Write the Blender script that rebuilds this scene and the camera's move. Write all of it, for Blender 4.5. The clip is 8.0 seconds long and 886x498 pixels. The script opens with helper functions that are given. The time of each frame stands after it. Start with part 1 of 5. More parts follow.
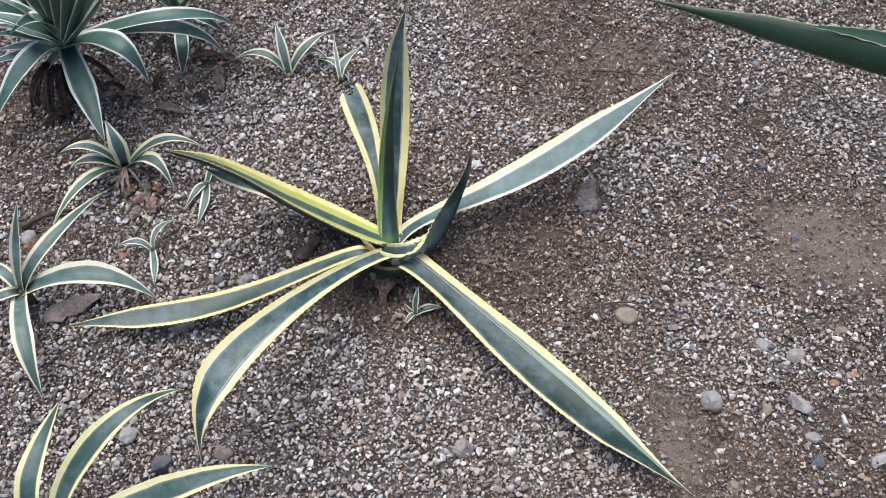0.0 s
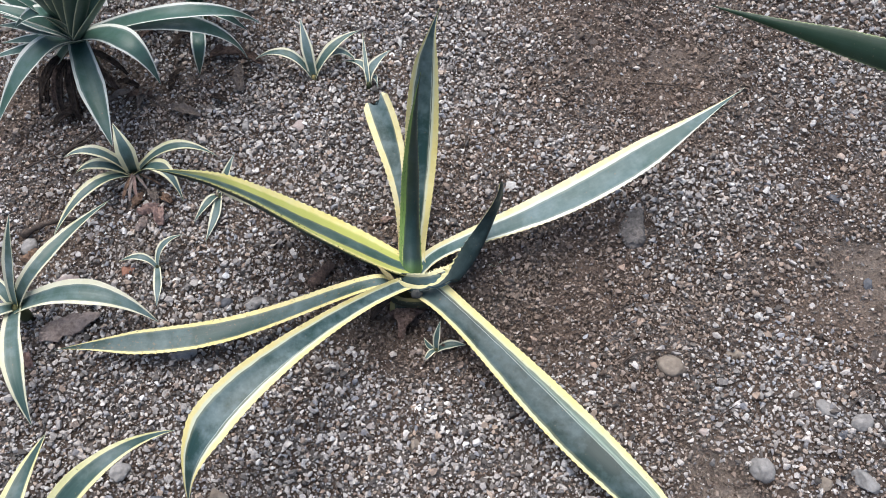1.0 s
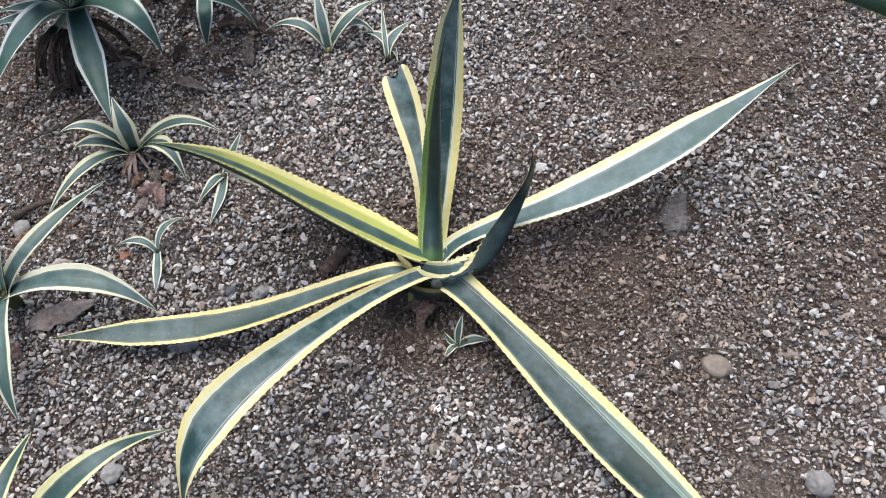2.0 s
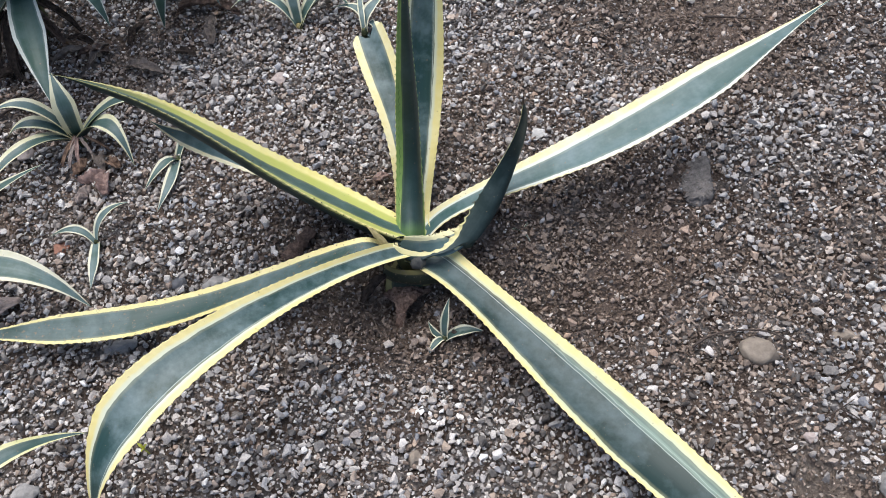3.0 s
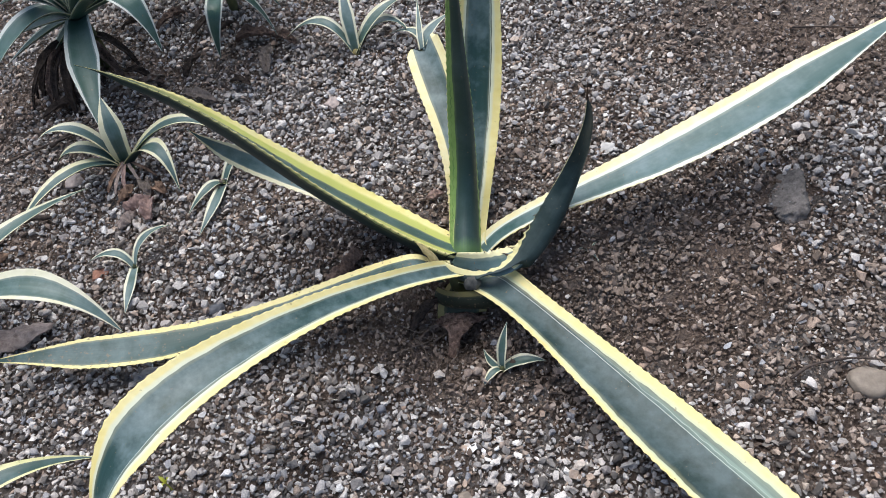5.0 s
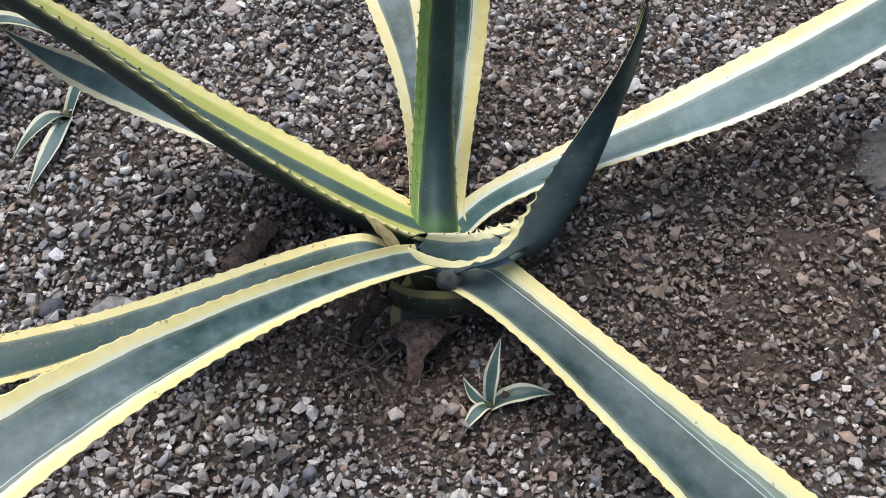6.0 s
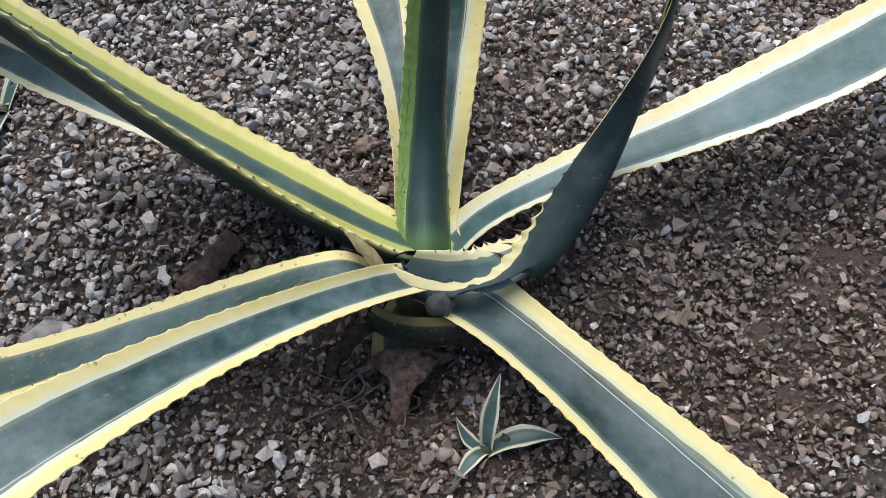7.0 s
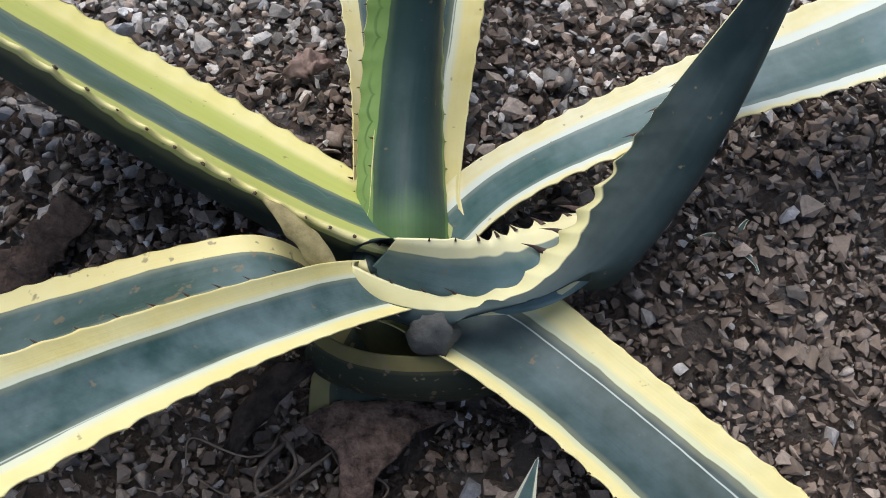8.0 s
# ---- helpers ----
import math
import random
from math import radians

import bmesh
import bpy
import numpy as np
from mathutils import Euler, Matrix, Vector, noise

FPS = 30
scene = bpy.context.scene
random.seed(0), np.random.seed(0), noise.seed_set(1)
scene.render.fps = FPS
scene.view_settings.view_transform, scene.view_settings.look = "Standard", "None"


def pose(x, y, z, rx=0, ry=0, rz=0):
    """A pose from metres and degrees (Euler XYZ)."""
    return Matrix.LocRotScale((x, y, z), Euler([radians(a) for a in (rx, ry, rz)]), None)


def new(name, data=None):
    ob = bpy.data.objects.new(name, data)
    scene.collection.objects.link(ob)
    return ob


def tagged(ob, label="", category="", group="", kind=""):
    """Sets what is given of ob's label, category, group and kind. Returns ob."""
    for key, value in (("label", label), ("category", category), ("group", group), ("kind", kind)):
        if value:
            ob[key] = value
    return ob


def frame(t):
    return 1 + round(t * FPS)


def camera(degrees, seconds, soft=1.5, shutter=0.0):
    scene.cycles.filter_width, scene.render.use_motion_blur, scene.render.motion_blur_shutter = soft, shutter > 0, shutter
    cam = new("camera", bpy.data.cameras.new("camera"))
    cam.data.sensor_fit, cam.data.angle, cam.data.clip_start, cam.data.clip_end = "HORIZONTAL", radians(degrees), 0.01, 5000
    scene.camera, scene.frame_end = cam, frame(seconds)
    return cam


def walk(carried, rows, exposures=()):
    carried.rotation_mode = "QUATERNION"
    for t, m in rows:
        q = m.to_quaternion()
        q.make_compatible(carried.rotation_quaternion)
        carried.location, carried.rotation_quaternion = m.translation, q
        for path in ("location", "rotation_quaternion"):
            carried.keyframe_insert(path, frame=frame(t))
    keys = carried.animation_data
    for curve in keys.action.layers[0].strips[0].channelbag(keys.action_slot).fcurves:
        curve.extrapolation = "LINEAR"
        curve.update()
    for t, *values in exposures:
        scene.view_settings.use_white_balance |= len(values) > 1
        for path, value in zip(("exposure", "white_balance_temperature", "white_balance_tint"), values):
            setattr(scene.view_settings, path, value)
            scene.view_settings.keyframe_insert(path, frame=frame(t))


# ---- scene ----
# ---- camera and its walk ----
cam = camera(54.23, 8.0, soft=0.95)
PATH = [
    (0, 0.1292, -0.6703, 1.1431, -0.02, -60.68, -3.13),
    (0.5, 0.1430, -0.6261, 1.1086, 2.61, -60.98, -4.37),
    (1, 0.1625, -0.5455, 1.0735, 7.13, -62.05, -7.07),
    (1.2, 0.1629, -0.5070, 1.0630, 8.56, -62.92, -7.76),
    (2.3, 0.1483, -0.5097, 0.9335, 10.00, -61.41, -9.00),
    (2.5, 0.1580, -0.5174, 0.8948, 9.78, -60.47, -9.34),
    (3, 0.1727, -0.5316, 0.7755, 10.23, -56.54, -10.50),
    (3.5, 0.1853, -0.5369, 0.7057, 14.07, -52.29, -13.69),
    (4, 0.1994, -0.5358, 0.6722, 17.30, -49.81, -16.40),
    (4.2, 0.1948, -0.5438, 0.6688, 17.56, -49.22, -16.51),
    (5.5, 0.1633, -0.5110, 0.6445, 13.66, -50.72, -12.42),
    (6, 0.0875, -0.3569, 0.4717, 5.73, -54.22, -5.68),
    (6.5, 0.0737, -0.3105, 0.4166, 2.81, -54.56, -3.04),
    (7, 0.0774, -0.3050, 0.4164, 3.44, -54.25, -3.50),
    (7.5, 0.0478, -0.2101, 0.2909, -4.75, -55.22, 3.76),
    (8, 0.0521, -0.1898, 0.2549, -3.86, -54.91, 3.68),
]

walk(cam, [(t, pose(x, y, z, 90 + pitch, 0, yaw) @ pose(0, 0, 0, 0, 0, roll)) for t, x, y, z, yaw, pitch, roll in PATH],
     exposures=[(0.0, 0.70, 6080.0, 10.0), (2.5, 0.63, 6060.0, 9.5), (5.5, 0.62, 6020.0, 9.0), (6.5, 0.42, 6020.0, 9.0), (7.0, 0.46, 6010.0, 9.0), (8.0, 0.45, 6000.0, 9.0)])

# ---- light: open shade under a bright sky ----
SUN_EL, SUN_AZ = 70.0, -22.0
world = bpy.data.worlds.new("sky")
scene.world = world
world.use_nodes = True
wn = world.node_tree
sky = wn.nodes.new("ShaderNodeTexSky")
sky.sky_type, sky.sun_disc = "NISHITA", False
sky.sun_elevation, sky.sun_rotation = radians(SUN_EL), radians(SUN_AZ)
sky.air_density, sky.dust_density, sky.ozone_density = 1.0, 4.0, 1.0
wn.links.new(sky.outputs[0], wn.nodes["Background"].inputs[0])
wn.nodes["Background"].inputs[1].default_value = 0.095
sun_data = bpy.data.lights.new("sun", "SUN")
sun_data.energy, sun_data.angle, sun_data.color = 1.95, radians(60), (1.0, 0.95, 0.88)
sun = new("sun", sun_data)
sun.matrix_world = pose(0, 0, 6, 90 - SUN_EL, 0, 180 - SUN_AZ)


# ---- materials ----
def material(name):
    m = bpy.data.materials.new(name)
    m.use_nodes = True
    t = m.node_tree
    return m, t, t.nodes["Principled BSDF"]


def node(t, kind, inputs=(), **props):
    n = t.nodes.new(kind)
    for key, value in props.items():
        setattr(n, key, value)
    for key, value in dict(inputs).items():
        if hasattr(value, "is_output"):
            t.links.new(value, n.inputs[key])
        else:
            n.inputs[key].default_value = value
    return n


def math_node(t, op, a, b=0.0, clamp=False):
    return node(t, "ShaderNodeMath", {0: a, 1: b}, operation=op, use_clamp=clamp).outputs[0]


def ramp(t, fac, stops):
    r = node(t, "ShaderNodeValToRGB", {0: fac})
    while len(r.color_ramp.elements) < len(stops):
        r.color_ramp.elements.new(0.5)
    for e, (p, c) in zip(r.color_ramp.elements, stops):
        e.position, e.color = p, (*c, 1)
    return r.outputs[0]


def mix(t, fac, a, b, how="MIX"):
    n = node(t, "ShaderNodeMix", data_type="RGBA", blend_type=how)
    for socket, value in ((n.inputs[0], fac), (n.inputs[6], a), (n.inputs[7], b)):
        if hasattr(value, "is_output"):
            t.links.new(value, socket)
        else:
            socket.default_value = value if isinstance(value, float) else (*value, 1)
    return n.outputs[2]


def noise_tex(t, vec, scale, detail=4.0, rough=0.55):
    return node(t, "ShaderNodeTexNoise", {"Vector": vec, "Scale": scale, "Detail": detail, "Roughness": rough})


def bump(t, p, height, strength, distance):
    b = node(t, "ShaderNodeBump", {"Height": height, "Strength": strength, "Distance": distance})
    t.links.new(b.outputs[0], p.inputs["Normal"])


def leaf_material(name, green, green_pale, margin, margin_deep, edge, sheen_bloom=0.5, line=True, rough=0.42, shift_to=0.0, fresh=None, inner=None, spec=0.42, outer=0.72, narrow=0.0, tipward=None, scars=0.70, span=(0.5, 2.0), lines=(0.765,), imprint=None, band=0.30, wash=0.0):
    """An agave leaf: a green middle with fine long streaks, grey wax and painted sky sheen, between two pale margins.
    """
    m, t, p = material(name)
    uv = node(t, "ShaderNodeUVMap", uv_map="leaf").outputs[0]
    at = node(t, "ShaderNodeNewGeometry").outputs["Position"]
    xyz = node(t, "ShaderNodeSeparateXYZ", {0: uv})
    rnd = node(t, "ShaderNodeObjectInfo").outputs["Random"]
    shift = node(t, "ShaderNodeCombineXYZ", {0: math_node(t, "MULTIPLY", rnd, 31.0), 1: math_node(t, "MULTIPLY", rnd, 17.0)}).outputs[0]
    moved = node(t, "ShaderNodeVectorMath", {0: uv, 1: shift}, operation="ADD").outputs[0]
    across = math_node(t, "ABSOLUTE", math_node(t, "SUBTRACT", math_node(t, "MULTIPLY", xyz.outputs[0], 2.0), 1.0 + shift_to))
    lengthwise = node(t, "ShaderNodeVectorMath", {0: moved, 1: (18.0, 0.8, 1.0)}, operation="MULTIPLY").outputs[0]
    streak = noise_tex(t, lengthwise, 0.9, 5.0, 0.55).outputs[0]
    wob = noise_tex(t, node(t, "ShaderNodeVectorMath", {0: moved, 1: (1.5, 3.0, 1.0)}, operation="MULTIPLY").outputs[0], 2.0, 3.0).outputs[0]
    limit = math_node(t, "ADD", across, math_node(t, "MULTIPLY", math_node(t, "SUBTRACT", wob, 0.5), 0.16))
    limit = math_node(t, "ADD", limit, math_node(t, "MULTIPLY", math_node(t, "SUBTRACT", streak, 0.5), 0.05))
    if narrow:
        limit = math_node(t, "SUBTRACT", limit, node(t, "ShaderNodeMapRange", {0: xyz.outputs[1], 1: span[0], 2: span[1], 3: 0.0, 4: narrow}).outputs[0])
    in_margin = node(t, "ShaderNodeMapRange", {0: limit, 1: edge - 0.012, 2: edge + 0.012}, interpolation_type="SMOOTHSTEP").outputs[0]
    in_band = node(t, "ShaderNodeMapRange", {0: limit, 1: edge - 0.15, 2: edge - 0.03}, interpolation_type="SMOOTHSTEP").outputs[0]
    middle = ramp(t, streak, [(0.15, green), (0.50, tuple(0.7 * a + 0.3 * b for a, b in zip(green, green_pale))), (1.0, tuple(0.25 * a + 0.75 * b for a, b in zip(green, green_pale)))])
    patches = noise_tex(t, at, 15.0, 5.0, 0.58).outputs[0]
    cloud = noise_tex(t, at, 75.0, 6.0, 0.62).outputs[0]
    grey = node(t, "ShaderNodeMapRange", {0: math_node(t, "ADD", math_node(t, "MULTIPLY", patches, 0.68), math_node(t, "MULTIPLY", cloud, 0.32)), 1: 0.45, 2: 0.66}).outputs[0]
    # blue-grey patches: waxy coat plus sky sheen painted into the colour
    middle = mix(t, math_node(t, "MULTIPLY", grey, sheen_bloom), middle, (0.25, 0.33, 0.35))
    pale = tuple(0.55 * a + 0.45 * b for a, b in zip(green_pale, margin))
    middle = mix(t, math_node(t, "MULTIPLY", in_band, band), middle, pale)
    for at_u in (lines if line else ()):
        far = math_node(t, "ABSOLUTE", math_node(t, "SUBTRACT", math_node(t, "ADD", xyz.outputs[0], math_node(t, "MULTIPLY", math_node(t, "SUBTRACT", wob, 0.5), 0.03 if at_u == lines[0] else 0.11)), at_u))
        thin = node(t, "ShaderNodeMapRange", {0: far, 1: 0.003, 2: 0.009, 3: 0.7, 4: 0.0}).outputs[0]
        if at_u != lines[0]:
            thin = math_node(t, "MULTIPLY", thin, node(t, "ShaderNodeMapRange", {0: xyz.outputs[1], 1: 0.9, 2: 1.5}).outputs[0])
        middle = mix(t, thin, middle, (0.60, 0.67, 0.60))
    if wash:
        pale_side = node(t, "ShaderNodeMapRange", {0: math_node(t, "ADD", xyz.outputs[0], math_node(t, "MULTIPLY", math_node(t, "SUBTRACT", wob, 0.5), 0.10)), 1: 0.33, 2: 0.27}, interpolation_type="SMOOTHSTEP").outputs[0]
        outward = node(t, "ShaderNodeMapRange", {0: xyz.outputs[1], 1: 0.7, 2: 1.9, 3: 0.0, 4: wash}).outputs[0]
        pale_side = math_node(t, "MULTIPLY", math_node(t, "MULTIPLY", pale_side, outward), node(t, "ShaderNodeMapRange", {0: streak, 1: 0.35, 2: 0.60, 3: 0.25, 4: 1.0}).outputs[0])
        middle = mix(t, pale_side, middle, (0.23, 0.32, 0.25))
    rim_noise = noise_tex(t, at, 90.0, 4.0).outputs[0]
    rim = mix(t, node(t, "ShaderNodeMapRange", {0: math_node(t, "ADD", math_node(t, "MULTIPLY", streak, 0.12), math_node(t, "ADD", math_node(t, "MULTIPLY", rim_noise, 0.45), math_node(t, "MULTIPLY", patches, 0.53))), 1: 0.38, 2: 0.74}).outputs[0], margin_deep, margin)
    if inner:
        to_rim = node(t, "ShaderNodeMapRange", {0: limit, 1: outer - 0.06, 2: outer + 0.10}, interpolation_type="SMOOTHSTEP").outputs[0]
        rim = mix(t, to_rim, mix(t, math_node(t, "MULTIPLY", streak, 0.5), inner, rim), rim)
    if tipward:
        far_out = node(t, "ShaderNodeMapRange", {0: math_node(t, "ADD", xyz.outputs[1], math_node(t, "MULTIPLY", streak, 0.3)), 1: 1.80, 2: 2.40, 3: 0.0, 4: 0.92}).outputs[0]
        rim = mix(t, math_node(t, "MULTIPLY", far_out, node(t, "ShaderNodeMapRange", {0: limit, 1: 0.86, 2: 0.90, 3: 1.0, 4: 0.2}).outputs[0]), rim, tipward)
    colour = mix(t, in_margin, middle, rim)
    if fresh:
        near = node(t, "ShaderNodeMapRange", {0: math_node(t, "ADD", xyz.outputs[1], math_node(t, "MULTIPLY", streak, 0.10)), 1: 0.06, 2: 0.24, 3: 0.85, 4: 0.0}).outputs[0]
        colour = mix(t, near, colour, fresh)
    if imprint:
        place, depth, tint, force = imprint
        arch = math_node(t, "ABSOLUTE", math_node(t, "SINE", math_node(t, "MULTIPLY", xyz.outputs[1], 52.0)))
        mark = math_node(t, "ADD", place, math_node(t, "MULTIPLY", math_node(t, "POWER", arch, 0.6), depth))
        off = math_node(t, "ABSOLUTE", math_node(t, "SUBTRACT", limit, mark))
        pressed = node(t, "ShaderNodeMapRange", {0: off, 1: 0.010, 2: 0.030, 3: force, 4: 0.0}).outputs[0]
        pressed = math_node(t, "MULTIPLY", pressed, node(t, "ShaderNodeMapRange", {0: wob, 1: 0.40, 2: 0.55}).outputs[0])
        colour = mix(t, pressed, colour, tint)
    spots = noise_tex(t, at, 260.0, 2.0).outputs[0]
    scar = node(t, "ShaderNodeMapRange", {0: spots, 1: scars, 2: scars + 0.06, 3: 0.0, 4: 0.7}).outputs[0]
    colour = mix(t, scar, colour, (0.20, 0.15, 0.09))
    t.links.new(colour, p.inputs["Base Color"])
    t.links.new(node(t, "ShaderNodeMapRange", {0: patches, 1: 0.3, 2: 0.7, 3: rough - 0.08, 4: rough + 0.12}).outputs[0], p.inputs["Roughness"])
    p.inputs["Specular IOR Level"].default_value = spec
    bump(t, p, math_node(t, "ADD", math_node(t, "MULTIPLY", streak, 0.35), math_node(t, "ADD", math_node(t, "MULTIPLY", rim_noise, 0.5), math_node(t, "MULTIPLY", patches, 0.8))), 0.25, 0.0018)
    return m


CREAM, YELLOW = (0.79, 0.715, 0.37), (0.73, 0.615, 0.22)
TEAL, TEAL_PALE = (0.014, 0.042, 0.038), (0.034, 0.080, 0.071)
M_LEAF = leaf_material("agave_upper", TEAL, TEAL_PALE, CREAM, YELLOW, 0.54, 0.60, rough=0.36, narrow=0.10, inner=(0.60, 0.66, 0.57), outer=0.63)
M_LEAF_BACK = leaf_material("agave_upper_behind", TEAL, TEAL_PALE, (0.82, 0.77, 0.50), YELLOW, 0.22, 0.60, line=False, rough=0.36, narrow=0.38, span=(0.4, 1.2))
M_LEAF_REACH = leaf_material("agave_upper_reaching", (0.026, 0.075, 0.068), (0.058, 0.130, 0.120), (0.82, 0.78, 0.54), YELLOW, 0.54, 0.45, line=False, rough=0.36, narrow=0.16, shift_to=0.14, inner=(0.64, 0.71, 0.68), outer=0.70)
M_LEAF_LOW = leaf_material("agave_upper_low", (0.007, 0.024, 0.021), (0.019, 0.050, 0.043), CREAM, YELLOW, 0.62, 0.32, rough=0.38, narrow=0.16, shift_to=0.06, lines=(0.30, 0.245), wash=0.85, spec=0.34, inner=(0.52, 0.57, 0.40), outer=0.70)
M_LEAF_DUSTY = leaf_material("agave_upper_worn", (0.026, 0.058, 0.050), (0.060, 0.104, 0.088), CREAM, YELLOW, 0.58, 0.45, line=False, narrow=0.20, scars=0.63)
M_LEAF_YOUNG = leaf_material("agave_upper_young", (0.026, 0.066, 0.056), (0.060, 0.125, 0.100), (0.81, 0.74, 0.38), (0.74, 0.66, 0.22), 0.36, 0.30, line=False, shift_to=0.08, fresh=(0.19, 0.31, 0.07), inner=(0.40, 0.455, 0.085), outer=0.76, tipward=(0.035, 0.062, 0.050), imprint=(0.10, 0.12, (0.11, 0.19, 0.17), 0.5))
M_LEAF_CURLED = leaf_material("agave_upper_curled", (0.030, 0.075, 0.070), (0.080, 0.150, 0.140), (0.82, 0.77, 0.48), (0.78, 0.70, 0.36), 0.62, 0.50, line=False, shift_to=0.20)
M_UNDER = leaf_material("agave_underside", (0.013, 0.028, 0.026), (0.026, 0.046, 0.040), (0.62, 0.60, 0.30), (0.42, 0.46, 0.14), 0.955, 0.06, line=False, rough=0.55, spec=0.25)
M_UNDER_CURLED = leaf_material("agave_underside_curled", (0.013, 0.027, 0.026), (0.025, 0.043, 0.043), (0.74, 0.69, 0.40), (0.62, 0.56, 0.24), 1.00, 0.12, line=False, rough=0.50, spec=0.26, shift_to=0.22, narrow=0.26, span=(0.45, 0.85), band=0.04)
M_SPIKE_UNDER = leaf_material("agave_spike_underside", (0.018, 0.044, 0.042), (0.036, 0.068, 0.060), (0.26, 0.37, 0.13), (0.15, 0.27, 0.07), 0.80, 0.12, line=False, fresh=(0.15, 0.28, 0.055), shift_to=0.10, rough=0.52, spec=0.3, imprint=(0.90, 0.08, (0.06, 0.14, 0.04), 0.75))
M_PUP = leaf_material("pup_upper", (0.040, 0.085, 0.070), (0.13, 0.19, 0.165), (0.80, 0.77, 0.62), (0.66, 0.64, 0.42), 0.66, 0.60, line=False)
# paler and bluer than the other leaves: sky reflection painted into the colour
M_LEAF_SKYLIT = leaf_material("agave_upper_skylit", (0.055, 0.105, 0.105), (0.12, 0.18, 0.18), (0.82, 0.79, 0.60), (0.74, 0.68, 0.40), 0.66, 0.75, line=False, rough=0.34)
# yellow-edged stub; the deep shade below the crown is mixed into its tones
M_STUB_SHADED = leaf_material("stub_upper_shaded", (0.018, 0.030, 0.020), (0.045, 0.058, 0.030), (0.34, 0.30, 0.12), (0.20, 0.17, 0.06), 0.70, 0.0, line=False, rough=0.6)
# olive of a drying leaf base, darkened to stand in for crown shade
M_SHEATH_SHADED = leaf_material("sheath_upper_shaded", (0.016, 0.024, 0.016), (0.035, 0.042, 0.022), (0.25, 0.21, 0.075), (0.13, 0.11, 0.04), 1.02, 0.0, line=False, shift_to=0.40, rough=0.60, scars=0.60)
M_PUP_CREAM = leaf_material("pup_upper_cream", (0.035, 0.078, 0.068), (0.12, 0.18, 0.155), (0.80, 0.77, 0.58), (0.68, 0.64, 0.36), 0.58, 0.4, line=False)
M_PUP_ARCH = leaf_material("pup_upper_arching", (0.022, 0.056, 0.048), (0.060, 0.110, 0.095), (0.78, 0.74, 0.46), (0.62, 0.60, 0.26), 0.64, 0.4, line=False)
M_GREEN = leaf_material("green_agave_upper", (0.036, 0.090, 0.066), (0.080, 0.155, 0.118), (0.80, 0.81, 0.74), (0.68, 0.70, 0.60), 0.79, 0.30, line=False)
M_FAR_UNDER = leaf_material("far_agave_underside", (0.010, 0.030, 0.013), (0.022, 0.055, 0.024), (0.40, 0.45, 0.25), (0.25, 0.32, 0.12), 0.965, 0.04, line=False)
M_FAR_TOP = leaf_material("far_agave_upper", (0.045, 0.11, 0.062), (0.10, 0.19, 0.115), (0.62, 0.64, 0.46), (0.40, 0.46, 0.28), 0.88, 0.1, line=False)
M_GREEN_UNDER = leaf_material("green_agave_underside", (0.030, 0.070, 0.045), (0.07, 0.12, 0.075), (0.5, 0.5, 0.35), (0.35, 0.4, 0.2), 0.93, 0.15, line=False)


def plain(name, dark, light, scale, rough=0.8, relief=0.4, depth=0.002, spec=0.3):
    m, t, p = material(name)
    at = node(t, "ShaderNodeNewGeometry").outputs["Position"]
    a, b = noise_tex(t, at, scale, 6.0, 0.65).outputs[0], noise_tex(t, at, scale * 0.17, 3.0).outputs[0]
    fac = math_node(t, "ADD", math_node(t, "MULTIPLY", a, 0.65), math_node(t, "MULTIPLY", b, 0.35))
    t.links.new(ramp(t, fac, [(0.36, dark), (0.64, light)]), p.inputs["Base Color"])
    p.inputs["Roughness"].default_value, p.inputs["Specular IOR Level"].default_value = rough, spec
    bump(t, p, a, relief, depth)
    return m


M_WEED = plain("weed_yellow", (0.30, 0.34, 0.05), (0.60, 0.58, 0.10), 300, 0.6)
M_SPINE = plain("spine_brown", (0.035, 0.020, 0.018), (0.11, 0.065, 0.045), 400, 0.5)
M_DRY = plain("dry_leaf", (0.09, 0.055, 0.04), (0.33, 0.22, 0.15), 130, 0.85, 0.8, 0.003)
M_DRY_PINK = plain("dry_leaf_pinkish", (0.060, 0.033, 0.024), (0.46, 0.31, 0.235), 250, 0.8, 1.0, 0.006)
M_DRY_PALE = plain("dry_leaf_pale", (0.15, 0.115, 0.10), (0.38, 0.315, 0.28), 170, 0.9, 0.8, 0.003)
M_SCRAP = plain("pale_scrap", (0.22, 0.18, 0.08), (0.50, 0.42, 0.20), 160, 0.7, 0.4)
M_DRY_BLACK = plain("dry_leaf_black", (0.018, 0.014, 0.012), (0.095, 0.070, 0.055), 220, 0.85, 1.0, 0.004)
M_DRY_DARK = plain("dry_leaf_dark", (0.055, 0.038, 0.030), (0.24, 0.165, 0.13), 260, 0.85, 1.0, 0.004)
M_DRY_GREY = plain("dry_leaf_grey", (0.07, 0.056, 0.047), (0.26, 0.22, 0.19), 170, 0.9, 0.8, 0.003)
M_DRY_RED = plain("dry_leaf_red", (0.15, 0.095, 0.082), (0.38, 0.27, 0.235), 160, 0.85, 0.6, 0.002)
M_ROOT = plain("root_fibre", (0.12, 0.09, 0.07), (0.30, 0.24, 0.19), 200, 0.9)
M_TWIG = plain("twig", (0.032, 0.025, 0.021), (0.11, 0.085, 0.070), 200, 0.85)
M_STONE_KNOB = plain("dark_knob", (0.045, 0.047, 0.046), (0.115, 0.115, 0.105), 160, 0.7, 0.6)
M_STUMP = plain("leaf_base", (0.06, 0.065, 0.03), (0.36, 0.30, 0.13), 55, 0.6)
